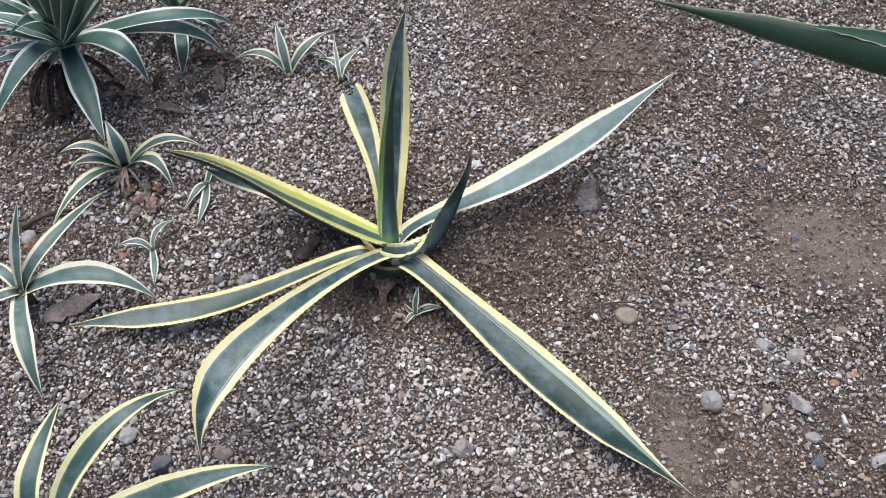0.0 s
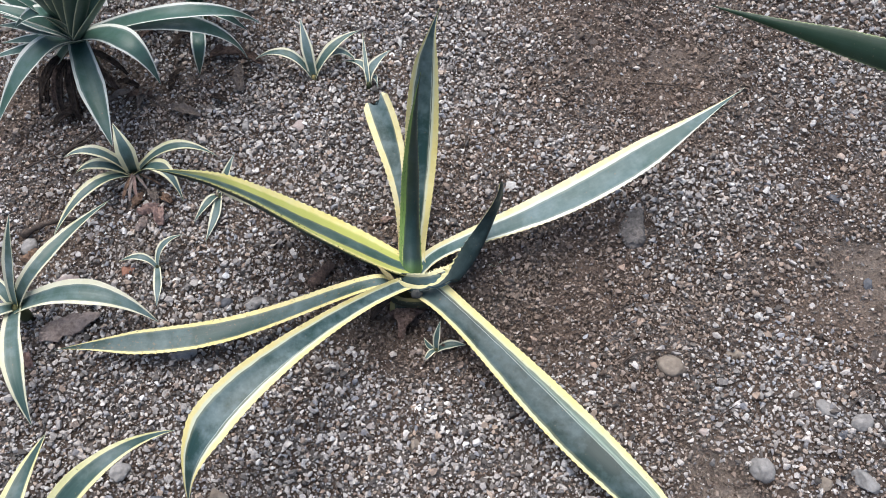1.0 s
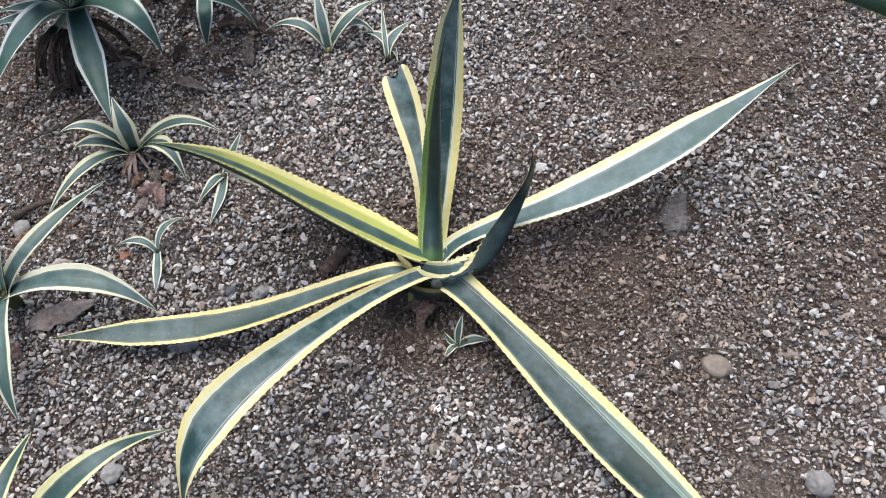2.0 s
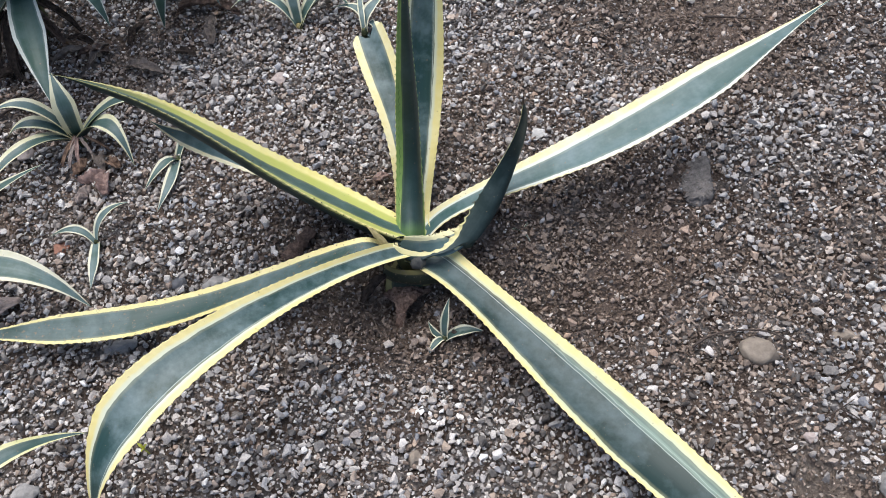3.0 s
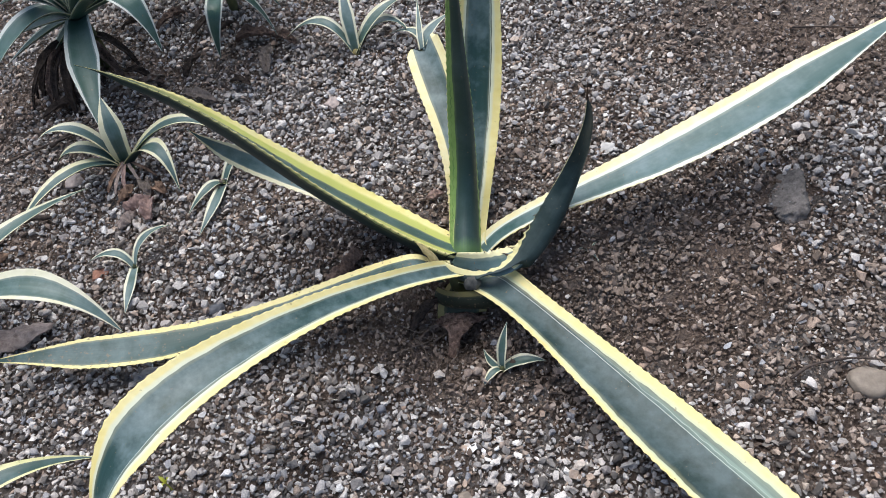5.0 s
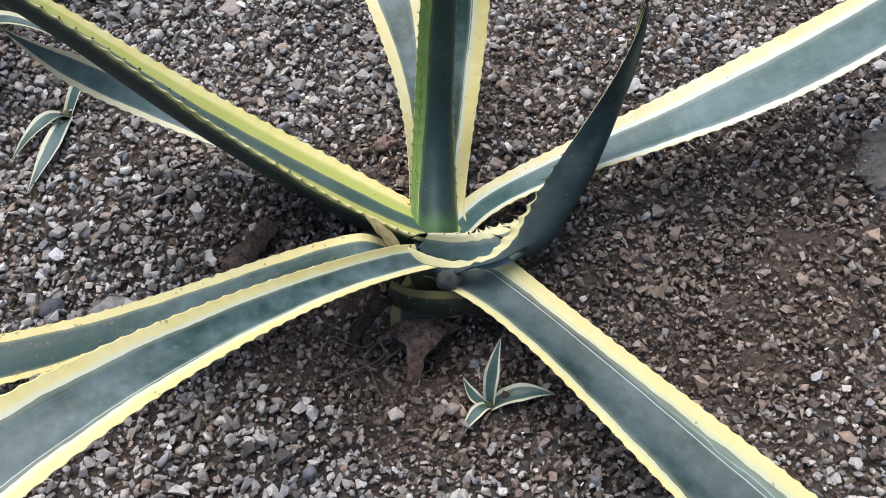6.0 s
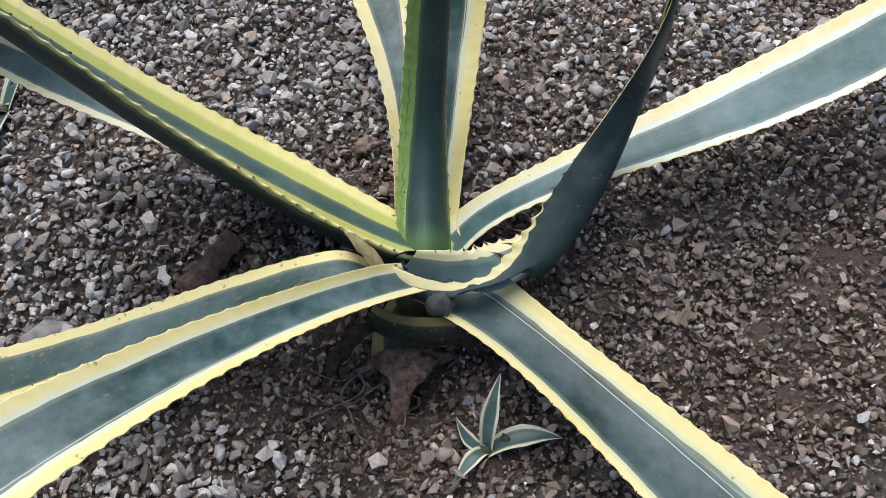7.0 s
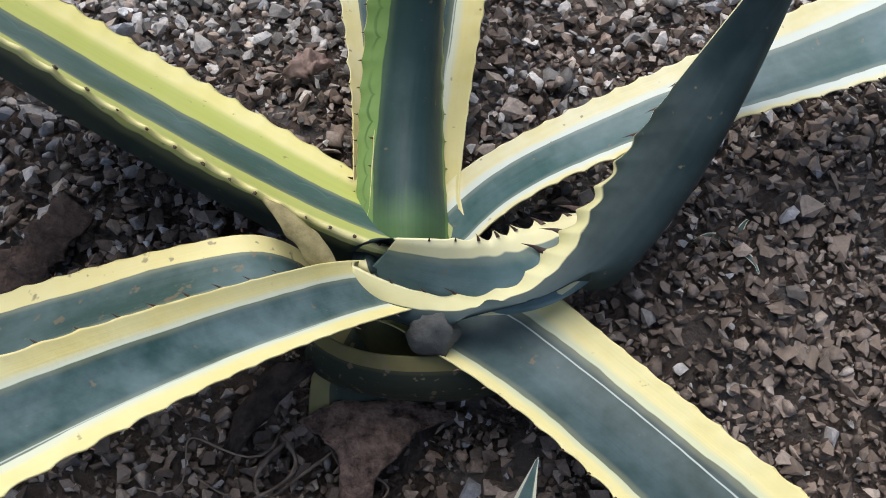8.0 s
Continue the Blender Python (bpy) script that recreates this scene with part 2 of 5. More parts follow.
M_HEART = plain("heart_green", (0.06, 0.15, 0.03), (0.17, 0.30, 0.07), 70, 0.5, 0.2)
M_CORE = plain("stem_core", (0.035, 0.05, 0.025), (0.12, 0.12, 0.05), 50, 0.8)


def soil_material():
    m, t, p = material("soil")
    at = node(t, "ShaderNodeNewGeometry").outputs["Position"]
    fine, mid = noise_tex(t, at, 420.0, 6.0, 0.7).outputs[0], noise_tex(t, at, 60.0, 5.0, 0.6).outputs[0]
    wide = noise_tex(t, at, 5.0, 4.0, 0.55).outputs[0]
    f = math_node(t, "ADD", math_node(t, "MULTIPLY", fine, 0.45), math_node(t, "ADD", math_node(t, "MULTIPLY", mid, 0.3), math_node(t, "MULTIPLY", wide, 0.25)))
    c = ramp(t, f, [(0.34, (0.060, 0.044, 0.035)), (0.50, (0.138, 0.102, 0.081)), (0.66, (0.27, 0.205, 0.165))])
    sandy = node(t, "ShaderNodeMapRange", {0: wide, 1: 0.50, 2: 0.64}).outputs[0]
    c = mix(t, math_node(t, "MULTIPLY", sandy, 0.6), c, (0.30, 0.225, 0.175))
    grit = node(t, "ShaderNodeTexVoronoi", {"Vector": at, "Scale": 95.0})
    tone = node(t, "ShaderNodeSeparateColor", {0: grit.outputs["Color"]}).outputs[0]
    stony = math_node(t, "MULTIPLY", node(t, "ShaderNodeMapRange", {0: tone, 1: 0.35, 2: 0.5}).outputs[0], node(t, "ShaderNodeMapRange", {0: wide, 1: 0.62, 2: 0.46}).outputs[0])
    c = mix(t, math_node(t, "MULTIPLY", stony, 0.6), c, ramp(t, tone, [(0.4, (0.12, 0.11, 0.10)), (1.0, (0.38, 0.355, 0.335))]))
    pale = node(t, "ShaderNodeAttribute", attribute_name="sand").outputs["Fac"]
    c = mix(t, math_node(t, "MULTIPLY", pale, math_node(t, "ADD", mid, 0.35)), c, ramp(t, fine, [(0.35, (0.27, 0.212, 0.167)), (0.65, (0.46, 0.38, 0.314))]))
    t.links.new(c, p.inputs["Base Color"])
    p.inputs["Roughness"].default_value, p.inputs["Specular IOR Level"].default_value = 0.92, 0.2
    bump(t, p, math_node(t, "ADD", fine, math_node(t, "MULTIPLY", mid, 1.6)), 1.0, 0.010)
    return m


def stone_material(name, stops, rough=0.75, per_island=True):
    """Crushed stone: every piece has its own tone, with grain and dust."""
    m, t, p = material(name)
    at = node(t, "ShaderNodeNewGeometry")
    own = at.outputs["Random Per Island"] if per_island else node(t, "ShaderNodeObjectInfo").outputs["Random"]
    c = ramp(t, own, stops)
    grain = noise_tex(t, at.outputs["Position"], 700.0, 5.0, 0.65).outputs[0]
    cloud = noise_tex(t, at.outputs["Position"], 110.0, 4.0, 0.6).outputs[0]
    tone = node(t, "ShaderNodeMapRange", {0: math_node(t, "ADD", grain, cloud), 1: 0.7, 2: 1.3, 3: 0.62, 4: 1.38}).outputs[0]
    grey = node(t, "ShaderNodeCombineXYZ", {0: tone, 1: tone, 2: tone}).outputs[0]
    c = mix(t, 1.0, c, grey, "MULTIPLY")
    drift = noise_tex(t, at.outputs["Position"], 7.0, 4.0, 0.6).outputs[0]
    dusty = node(t, "ShaderNodeMapRange", {0: drift, 1: 0.46, 2: 0.68, 3: 0.04, 4: 0.42}).outputs[0]
    c = mix(t, math_node(t, "MULTIPLY", dusty, math_node(t, "ADD", cloud, 0.4)), c, (0.36, 0.29, 0.23))
    t.links.new(c, p.inputs["Base Color"])
    p.inputs["Roughness"].default_value, p.inputs["Specular IOR Level"].default_value = rough, 0.35
    bump(t, p, math_node(t, "ADD", grain, cloud), 0.45, 0.0015)
    return m


M_SOIL = soil_material()
M_GRAVEL = stone_material("gravel", [(0.0, (0.060, 0.055, 0.052)), (0.14, (0.160, 0.149, 0.139)), (0.30, (0.335, 0.311, 0.291)), (0.52, (0.505, 0.470, 0.440)), (0.70, (0.680, 0.640, 0.600)),
                                     (0.75, (0.235, 0.240, 0.262)), (0.80, (0.395, 0.400, 0.415)), (0.85, (0.330, 0.250, 0.195)), (0.91, (0.500, 0.400, 0.320)), (0.955, (0.660, 0.620, 0.570)), (0.99, (0.80, 0.78, 0.74)), (1.0, (0.84, 0.83, 0.82))])
M_EARTHY = stone_material("earthy_stone", [(0.0, (0.083, 0.063, 0.049)), (0.35, (0.179, 0.137, 0.110)), (0.65, (0.286, 0.226, 0.187)), (0.86, (0.403, 0.336, 0.287)), (0.93, (0.403, 0.286, 0.213)), (1.0, (0.627, 0.566, 0.504))], 0.9)
M_CRUMB = stone_material("soil_crumb", [(0.0, (0.062, 0.045, 0.034)), (0.4, (0.146, 0.106, 0.083)), (0.8, (0.264, 0.201, 0.159)), (1.0, (0.432, 0.360, 0.299))], 0.9)


# ---- ground ----
def mound(x, y):
    """The height of the bed: nearly level, with a gentle bank where the large plant stands."""
    bank = np.where(y + 0.03 > 0, 0.36, 0.50) * (y + 0.03) * np.exp(-((x - 0.13) / 0.24) ** 2 - ((y + 0.03) / 0.15) ** 2)
    bank = bank - 0.040 * np.exp(-((x - 0.038) / 0.048) ** 2 - ((y + 0.074) / 0.038) ** 2)
    waves = 0.006 * np.sin(7.1 * x + 1.3) * np.cos(6.3 * y + 0.4) + 0.004 * np.sin(17 * x - 9 * y) + 0.003 * np.cos(23 * y + 11 * x)
    return bank + waves - 0.004


def soil_share(x, y):
    """How much bare soil shows between the stones, from 0 to 1."""
    side = np.clip((x - 0.10) / 0.30, 0, 1)
    s = 0.22 + 0.34 * side * side * (3 - 2 * side)
    s = s + 0.16 * np.sin(5.2 * x - 3.1 * y + 1.0) + 0.14 * np.sin(11.3 * x + 8.7 * y) + 0.10 * np.sin(23.0 * x - 19.0 * y + 2.0) + 0.08 * np.sin(41.0 * x + 37.0 * y)
    # patch at (0.04, -0.10): dark soil, strengthened to imitate shade under the crown
    for cx, cy, wx, wy, k in ((0.235, -0.045, 0.13, 0.09, 0.58), (0.66, -0.04, 0.16, 0.10, 0.40), (0.04, -0.10, 0.11, 0.07, 0.95), (0.33, 0.30, 0.20, 0.08, 0.25),
                              (0.44, -0.32, 0.06, 0.09, 0.55), (-0.45, 0.02, 0.10, 0.05, 0.35), (-0.10, 0.02, 0.12, 0.06, 0.45), (-0.30, 0.22, 0.10, 0.05, 0.30), (0.72, -0.38, 0.2, 0.12, 0.6), (-0.37, 0.34, 0.16, 0.10, 0.65), (-0.55, 0.22, 0.12, 0.12, 0.5),
                              (0.08, -0.31, 0.34, 0.13, -0.60), (-0.12, 0.16, 0.14, 0.12, -0.50), (0.47, 0.11, 0.12, 0.07, -0.40), (0.53, -0.25, 0.09, 0.06, -0.35), (-0.15, -0.25, 0.15, 0.12, -0.25)):
        s = s + k * np.exp(-((x - cx) / wx) ** 2 - ((y - cy) / wy) ** 2)
    return np.clip(0.46 + 1.3 * (s - 0.54), 0.0, 1.0)


def sand_share(x, y):
    """Where fine pale sand lies on the bed."""
    edge = 0.5 * np.sin(31 * x + 17 * y) + 0.4 * np.sin(53 * y - 23 * x) + 0.3 * np.sin(71 * x + 5 * y)
    s = 0 * x
    for cx, cy, wx, wy, k in ((0.435, -0.325, 0.045, 0.085, 1.0), (0.74, -0.075, 0.13, 0.060, 1.0), (0.66, 0.00, 0.10, 0.03, 0.6), (0.42, 0.34, 0.16, 0.05, 0.5)):
        s = s + k * np.exp(-((x - cx) / wx) ** 2 - ((y - cy) / wy) ** 2)
    return np.clip(1.5 * s + 0.30 * edge * s - 0.25, 0.0, 1.0)


def mesh_from(name, verts, faces, mat, smooth=False):
    me = bpy.data.meshes.new(name)
    me.from_pydata(verts, [], faces)
    me.materials.append(mat)
    if smooth:
        me.shade_smooth()
    return me


def ground_sheet():
    inner = np.linspace(-1.0, 1.0, 300)
    outer = 1.0 * 60.0 ** (np.arange(1, 15) / 14)
    axis = np.concatenate([-outer[::-1], inner, outer])
    n = len(axis)
    gx, gy = np.meshgrid(axis, axis, indexing="ij")
    rough = np.array([noise.fractal(Vector((x * 30, y * 46, 0)), 0.7, 2.1, 5) for x, y in zip(gx.ravel(), gy.ravel())]).reshape(n, n)
    gz = mound(gx, gy) + (0.0016 + 0.0040 * soil_share(gx, gy)) * rough * np.exp(-(gx ** 2 + gy ** 2) / 6)
    verts = np.stack([gx, gy, gz], -1).reshape(-1, 3).tolist()
    faces = [(i * n + j, (i + 1) * n + j, (i + 1) * n + j + 1, i * n + j + 1) for i in range(n - 1) for j in range(n - 1)]
    me = mesh_from("ground", verts, faces, M_SOIL, True)
    me.attributes.new("sand", "FLOAT", "POINT").data.foreach_set("value", sand_share(gx, gy).astype(np.float32).ravel())
    return tagged(new("ground", me), "brown garden soil bed with patches of bare earth", "ground", kind="structure")


ground_sheet()


def rock_shapes(count, points, seed, flat=0.62, jag=0.16):
    """Angular stones: hulls of uneven points, about one metre across."""
    rng, out = np.random.default_rng(seed), []
    for _ in range(count):
        p = rng.normal(size=(points, 3))
        p /= np.linalg.norm(p, axis=1)[:, None]
        p *= 0.5 * (1 + jag * rng.normal(size=(points, 1)))
        p *= np.array([1.0, rng.uniform(0.62, 0.95), rng.uniform(flat - 0.15, flat + 0.15)])
        bm = bmesh.new()
        vs = [bm.verts.new(v) for v in p]
        done = bmesh.ops.convex_hull(bm, input=vs)
        bmesh.ops.delete(bm, geom=[g for g in done["geom_interior"] if isinstance(g, bmesh.types.BMVert)], context="VERTS")
        bmesh.ops.triangulate(bm, faces=bm.faces[:])
        bm.verts.index_update()
        out.append((np.array([v.co for v in bm.verts]), np.array([[v.index for v in f.verts] for f in bm.faces])))
        bm.free()
    return out


def scatter(name, xy, size, sink, shapes, mat, seed, tilt=0.5, rounded=1):
    """One mesh of loose pieces lying on the bed."""
    rng = np.random.default_rng(seed)
    verts, faces, round_, base = [], [], [], 0
    kind = rng.integers(0, len(shapes), len(xy))
    for k, (v, f) in enumerate(shapes):
        pick = np.where(kind == k)[0]
        m = len(pick)
        if not m:
            continue
        yaw, ax, ay = rng.uniform(0, 2 * np.pi, m), rng.normal(0, tilt, m), rng.normal(0, tilt, m)
        c, s = np.cos(yaw), np.sin(yaw)
        rz = np.stack([np.stack([c, -s, 0 * c], -1), np.stack([s, c, 0 * c], -1), np.stack([0 * c, 0 * c, 0 * c + 1], -1)], 1)
        ca, sa, cb, sb = np.cos(ax), np.sin(ax), np.cos(ay), np.sin(ay)
        rx = np.stack([np.stack([0 * ca + 1, 0 * ca, 0 * ca], -1), np.stack([0 * ca, ca, -sa], -1), np.stack([0 * ca, sa, ca], -1)], 1)
        ry = np.stack([np.stack([cb, 0 * cb, sb], -1), np.stack([0 * cb, 0 * cb + 1, 0 * cb], -1), np.stack([-sb, 0 * cb, cb], -1)], 1)
        r = rx @ ry @ rz
        p = np.einsum("mij,vj->mvi", r, v) * size[pick][:, None, None]
        p[..., 0] += xy[pick, 0][:, None]
        p[..., 1] += xy[pick, 1][:, None]
        p[..., 2] += (mound(xy[pick, 0], xy[pick, 1]) + sink[pick] * size[pick])[:, None]
        verts.append(p.reshape(-1, 3))
        faces.append((f[None] + (base + np.arange(m) * len(v))[:, None, None]).reshape(-1, 3))
        round_.append(np.full(m * len(f), k % 6 < rounded))
        base += m * len(v)
    verts, faces = np.concatenate(verts), np.concatenate(faces)
    me = bpy.data.meshes.new(name)
    me.vertices.add(len(verts))
    me.vertices.foreach_set("co", verts.astype(np.float32).ravel())
    me.loops.add(faces.size)
    me.loops.foreach_set("vertex_index", faces.astype(np.int32).ravel())
    me.polygons.add(len(faces))
    me.polygons.foreach_set("loop_start", np.arange(0, faces.size, 3, dtype=np.int32))
    me.materials.append(mat)
    me.update(calc_edges=True)
    me.validate()
    me.polygons.foreach_set("use_smooth", np.concatenate(round_))
    return new(name, me)


def field(x0, x1, y0, y1, step, seed):
    rng = np.random.default_rng(seed)
    gx, gy = np.meshgrid(np.arange(x0, x1, step), np.arange(y0, y1, step), indexing="ij")
    xy = np.stack([gx.ravel(), gy.ravel()], -1)
    return xy + rng.uniform(-0.5, 0.5, xy.shape) * step * 1.3, rng


def fade(xy, rng):
    """Thins a field towards its rim, so that it runs out gradually."""
    rim = np.minimum(np.minimum(xy[:, 0] + 1.05, 1.12 - xy[:, 0]), np.minimum(xy[:, 1] + 0.72, 0.98 - xy[:, 1]))
    return rng.uniform(size=len(xy)) < np.clip(rim / 0.22, 0.0, 1.0)


def gravel_bed():
    shapes = rock_shapes(72, 13, 3, 0.54, 0.11)
    xy, rng = field(-1.05, 1.12, -0.72, 0.98, 0.0048, 11)
    away = np.hypot((xy[:, 0] - 0.10) / 0.62, (xy[:, 1] - 0.0) / 0.50)
    dense = np.clip(1.60 - 0.55 * away, 0.40, 1.0)
    keep = (rng.uniform(size=len(xy)) < dense * (1 - 0.75 * sand_share(xy[:, 0], xy[:, 1]))) & fade(xy, rng)
    keep &= (np.hypot(xy[:, 0] - 0.058, xy[:, 1] + 0.018) > 0.045) & (np.hypot(xy[:, 0] - 0.358, xy[:, 1] - 0.046) > 0.030)
    xy, dense = xy[keep], dense[keep]
    bare = soil_share(xy[:, 0], xy[:, 1])
    earthy = rng.uniform(size=len(xy)) < np.clip(1.15 * bare - 0.05, 0.06, 0.95)
    size = np.clip(0.0056 / np.sqrt(dense) * np.exp(rng.normal(0, 0.36, len(xy))), 0.0032, 0.0145)
    lift = rng.uniform(0.05, 0.75, len(xy))
    grey = ~earthy
    ob = scatter("gravel", xy[grey], size[grey] * (1 - 0.15 * bare[grey]), lift[grey], shapes, M_GRAVEL, 5, 0.45, 1)
    tagged(ob, "loose grey crushed-stone gravel covering the bed", "gravel", kind="stuff")
    keep = earthy & (rng.uniform(size=len(xy)) > 0.20 * bare ** 2 + 0.22 * np.exp(-((xy[:, 0] - 0.04) / 0.10) ** 2 - ((xy[:, 1] + 0.09) / 0.06) ** 2))
    ob = scatter("earthy_gravel", xy[keep], size[keep] * 0.92, lift[keep] - 0.14, rock_shapes(48, 12, 4, 0.54, 0.12), M_EARTHY, 6, 0.5, 1)
    tagged(ob, "brown earth-coated stones half sunk in soil", "gravel", kind="stuff")
    xy, rng = field(-0.80, 0.95, -0.52, 0.72, 0.0042, 21)
    xy = xy[rng.uniform(size=len(xy)) < (1 - 0.8 * sand_share(xy[:, 0], xy[:, 1])) * (0.14 + 0.70 * soil_share(xy[:, 0], xy[:, 1]) + 0.16 * np.exp(-(xy[:, 0] / 0.4) ** 2 - (xy[:, 1] / 0.3) ** 2))]
    near, rng = field(-0.35, 0.50, -0.34, 0.22, 0.0036, 23)
    xy = np.concatenate([xy, near[rng.uniform(size=len(near)) < 0.15 + 0.75 * soil_share(near[:, 0], near[:, 1])]])
    size = np.clip(0.0037 * np.exp(rng.normal(0, 0.42, len(xy))), 0.0018, 0.009)
    ob = scatter("soil_crumbs", xy, size, rng.uniform(0.1, 1.0, len(xy)), rock_shapes(24, 8, 7, 0.62, 0.16), M_CRUMB, 9, 0.6)
    tagged(ob, "small brown soil crumbs and grit between the stones", "soil", kind="stuff")
    xy, rng = field(-0.75, 0.90, -0.50, 0.70, 0.0046, 41)
    bare = soil_share(xy[:, 0], xy[:, 1])
    xy = xy[rng.uniform(size=len(xy)) < (0.56 - 0.36 * bare) * (1 - 0.6 * sand_share(xy[:, 0], xy[:, 1]))]
    size = np.clip(0.0030 * np.exp(rng.normal(0, 0.30, len(xy))), 0.0016, 0.0050)
    ob = scatter("grit", xy, size, rng.uniform(0.3, 1.6, len(xy)), rock_shapes(24, 7, 27, 0.60, 0.14), M_GRAVEL, 29, 0.6, 0)
    tagged(ob, "fine grey grit between the gravel stones", "gravel", kind="stuff")
    ring, rng = field(-2.6, 2.8, -2.0, 2.6, 0.030, 31)
    out = np.maximum(np.maximum(-1.05 - ring[:, 0], ring[:, 0] - 1.12), np.maximum(-0.72 - ring[:, 1], ring[:, 1] - 0.98))
    ring = ring[rng.uniform(size=len(ring)) < np.clip((out + 0.22) / 0.25, 0, 1) * np.clip((1.5 - out) / 1.2, 0, 1)]
    size = 0.016 * np.exp(rng.normal(0, 0.3, len(ring)))
    ob = scatter("outer_gravel", ring, size, rng.uniform(0, 0.3, len(ring)), rock_shapes(12, 9, 17), M_GRAVEL, 19)
    tagged(ob, "grey gravel at the edges of the bed", "gravel", kind="stuff")


# ---- leaves ----
def bezier(ctrl, s):
    n = len(ctrl) - 1
    basis = np.stack([math.comb(n, i) * s ** i * (1 - s) ** (n - i) for i in range(n + 1)], -1)
    return basis @ np.array(ctrl, float)


def leaf_sections(spine, half, count, taper, face, tip_share=0.22, core=None, by_base=False, trim=0, root=0.70):
    """Centre, half-width and normal of a leaf along its length; face: a point towards which its upper side looks."""
    s = np.linspace(0, 1, count)
    c, h = bezier(spine, s), bezier(half, s)
    if taper:
        h = h * np.clip((1 - s) / tip_share, 0, 1)[:, None] ** 0.62
        length = np.linalg.norm(h, axis=1)[:, None]
        h = h * np.maximum(length, 0.0006) / np.maximum(length, 1e-7)
    s, c, h, count = s[trim:], c[trim:], h[trim:], count - trim
    if core is not None:
        q = np.linspace(0, 1, 12, endpoint=False)[:, None]
        start, ahead = np.array(core, float), c[1] - c[0]
        gap = np.linalg.norm(c[0] - start)
        bend = c[0] - ahead / np.linalg.norm(ahead) * 0.45 * gap
        c = np.concatenate([start * (1 - q) ** 2 + 2 * bend * q * (1 - q) + c[0] * q ** 2, c])
        way = c[12] - start
        level = np.cross((0.0, 0.0, 1.0), way)
        level *= np.sign(level @ h[0]) * np.linalg.norm(h[0]) / (np.linalg.norm(level) + 1e-9)
        h = np.concatenate([(level * (1 - q) + h[0] * q) * (root + (1 - root) * q), h])
        s = np.concatenate([np.zeros(12), s])
        count += 12
    tan = np.gradient(c, axis=0)
    tan /= np.linalg.norm(tan, axis=1)[:, None] + 1e-9
    nrm = np.cross(tan, h)
    nrm /= np.linalg.norm(nrm, axis=1)[:, None] + 1e-12
    look_at = np.array(face, float) - c
    facing = np.sum(nrm * look_at, 1)
    if (np.mean(facing[:20]) if by_base else np.mean(facing)) < 0:
        nrm = -nrm
    return s, c, h, nrm, tan


def leaf_shell(name, verts, uvs, count, across, upper, under):
    """A closed mesh from rows of points, the upper and the lower side of each section in turn."""
    faces, mats = [], []
    row = lambda i, low: (2 * i + low) * across
    for i in range(count - 1):
        for j in range(across - 1):
            a, b = row(i, 0) + j, row(i + 1, 0) + j
            faces.append((a, a + 1, b + 1, b)), mats.append(0)
            a, b = row(i, 1) + j, row(i + 1, 1) + j
            faces.append((a, b, b + 1, a + 1)), mats.append(1)
        for j in (0, across - 1):
            faces.append((row(i, 0) + j, row(i + 1, 0) + j, row(i + 1, 1) + j, row(i, 1) + j)), mats.append(0)
    for i in (0, count - 1):
        for j in range(across - 1):
            faces.append((row(i, 0) + j, row(i, 0) + j + 1, row(i, 1) + j + 1, row(i, 1) + j)), mats.append(1)
    me = bpy.data.meshes.new(name)
    me.from_pydata(verts.tolist(), [], faces)
    me.materials.append(upper), me.materials.append(under)
    me.polygons.foreach_set("material_index", mats)
    layer = me.uv_layers.new(name="leaf")
    loops = np.empty(len(me.loops), dtype=np.int32)
    me.loops.foreach_get("vertex_index", loops)
    layer.data.foreach_set("uv", uvs[loops].astype(np.float32).ravel())
    me.shade_smooth()
    bm = bmesh.new()
    bm.from_mesh(me)
    bmesh.ops.recalc_face_normals(bm, faces=bm.faces[:])
    bm.to_mesh(me)
    bm.free()
    return me


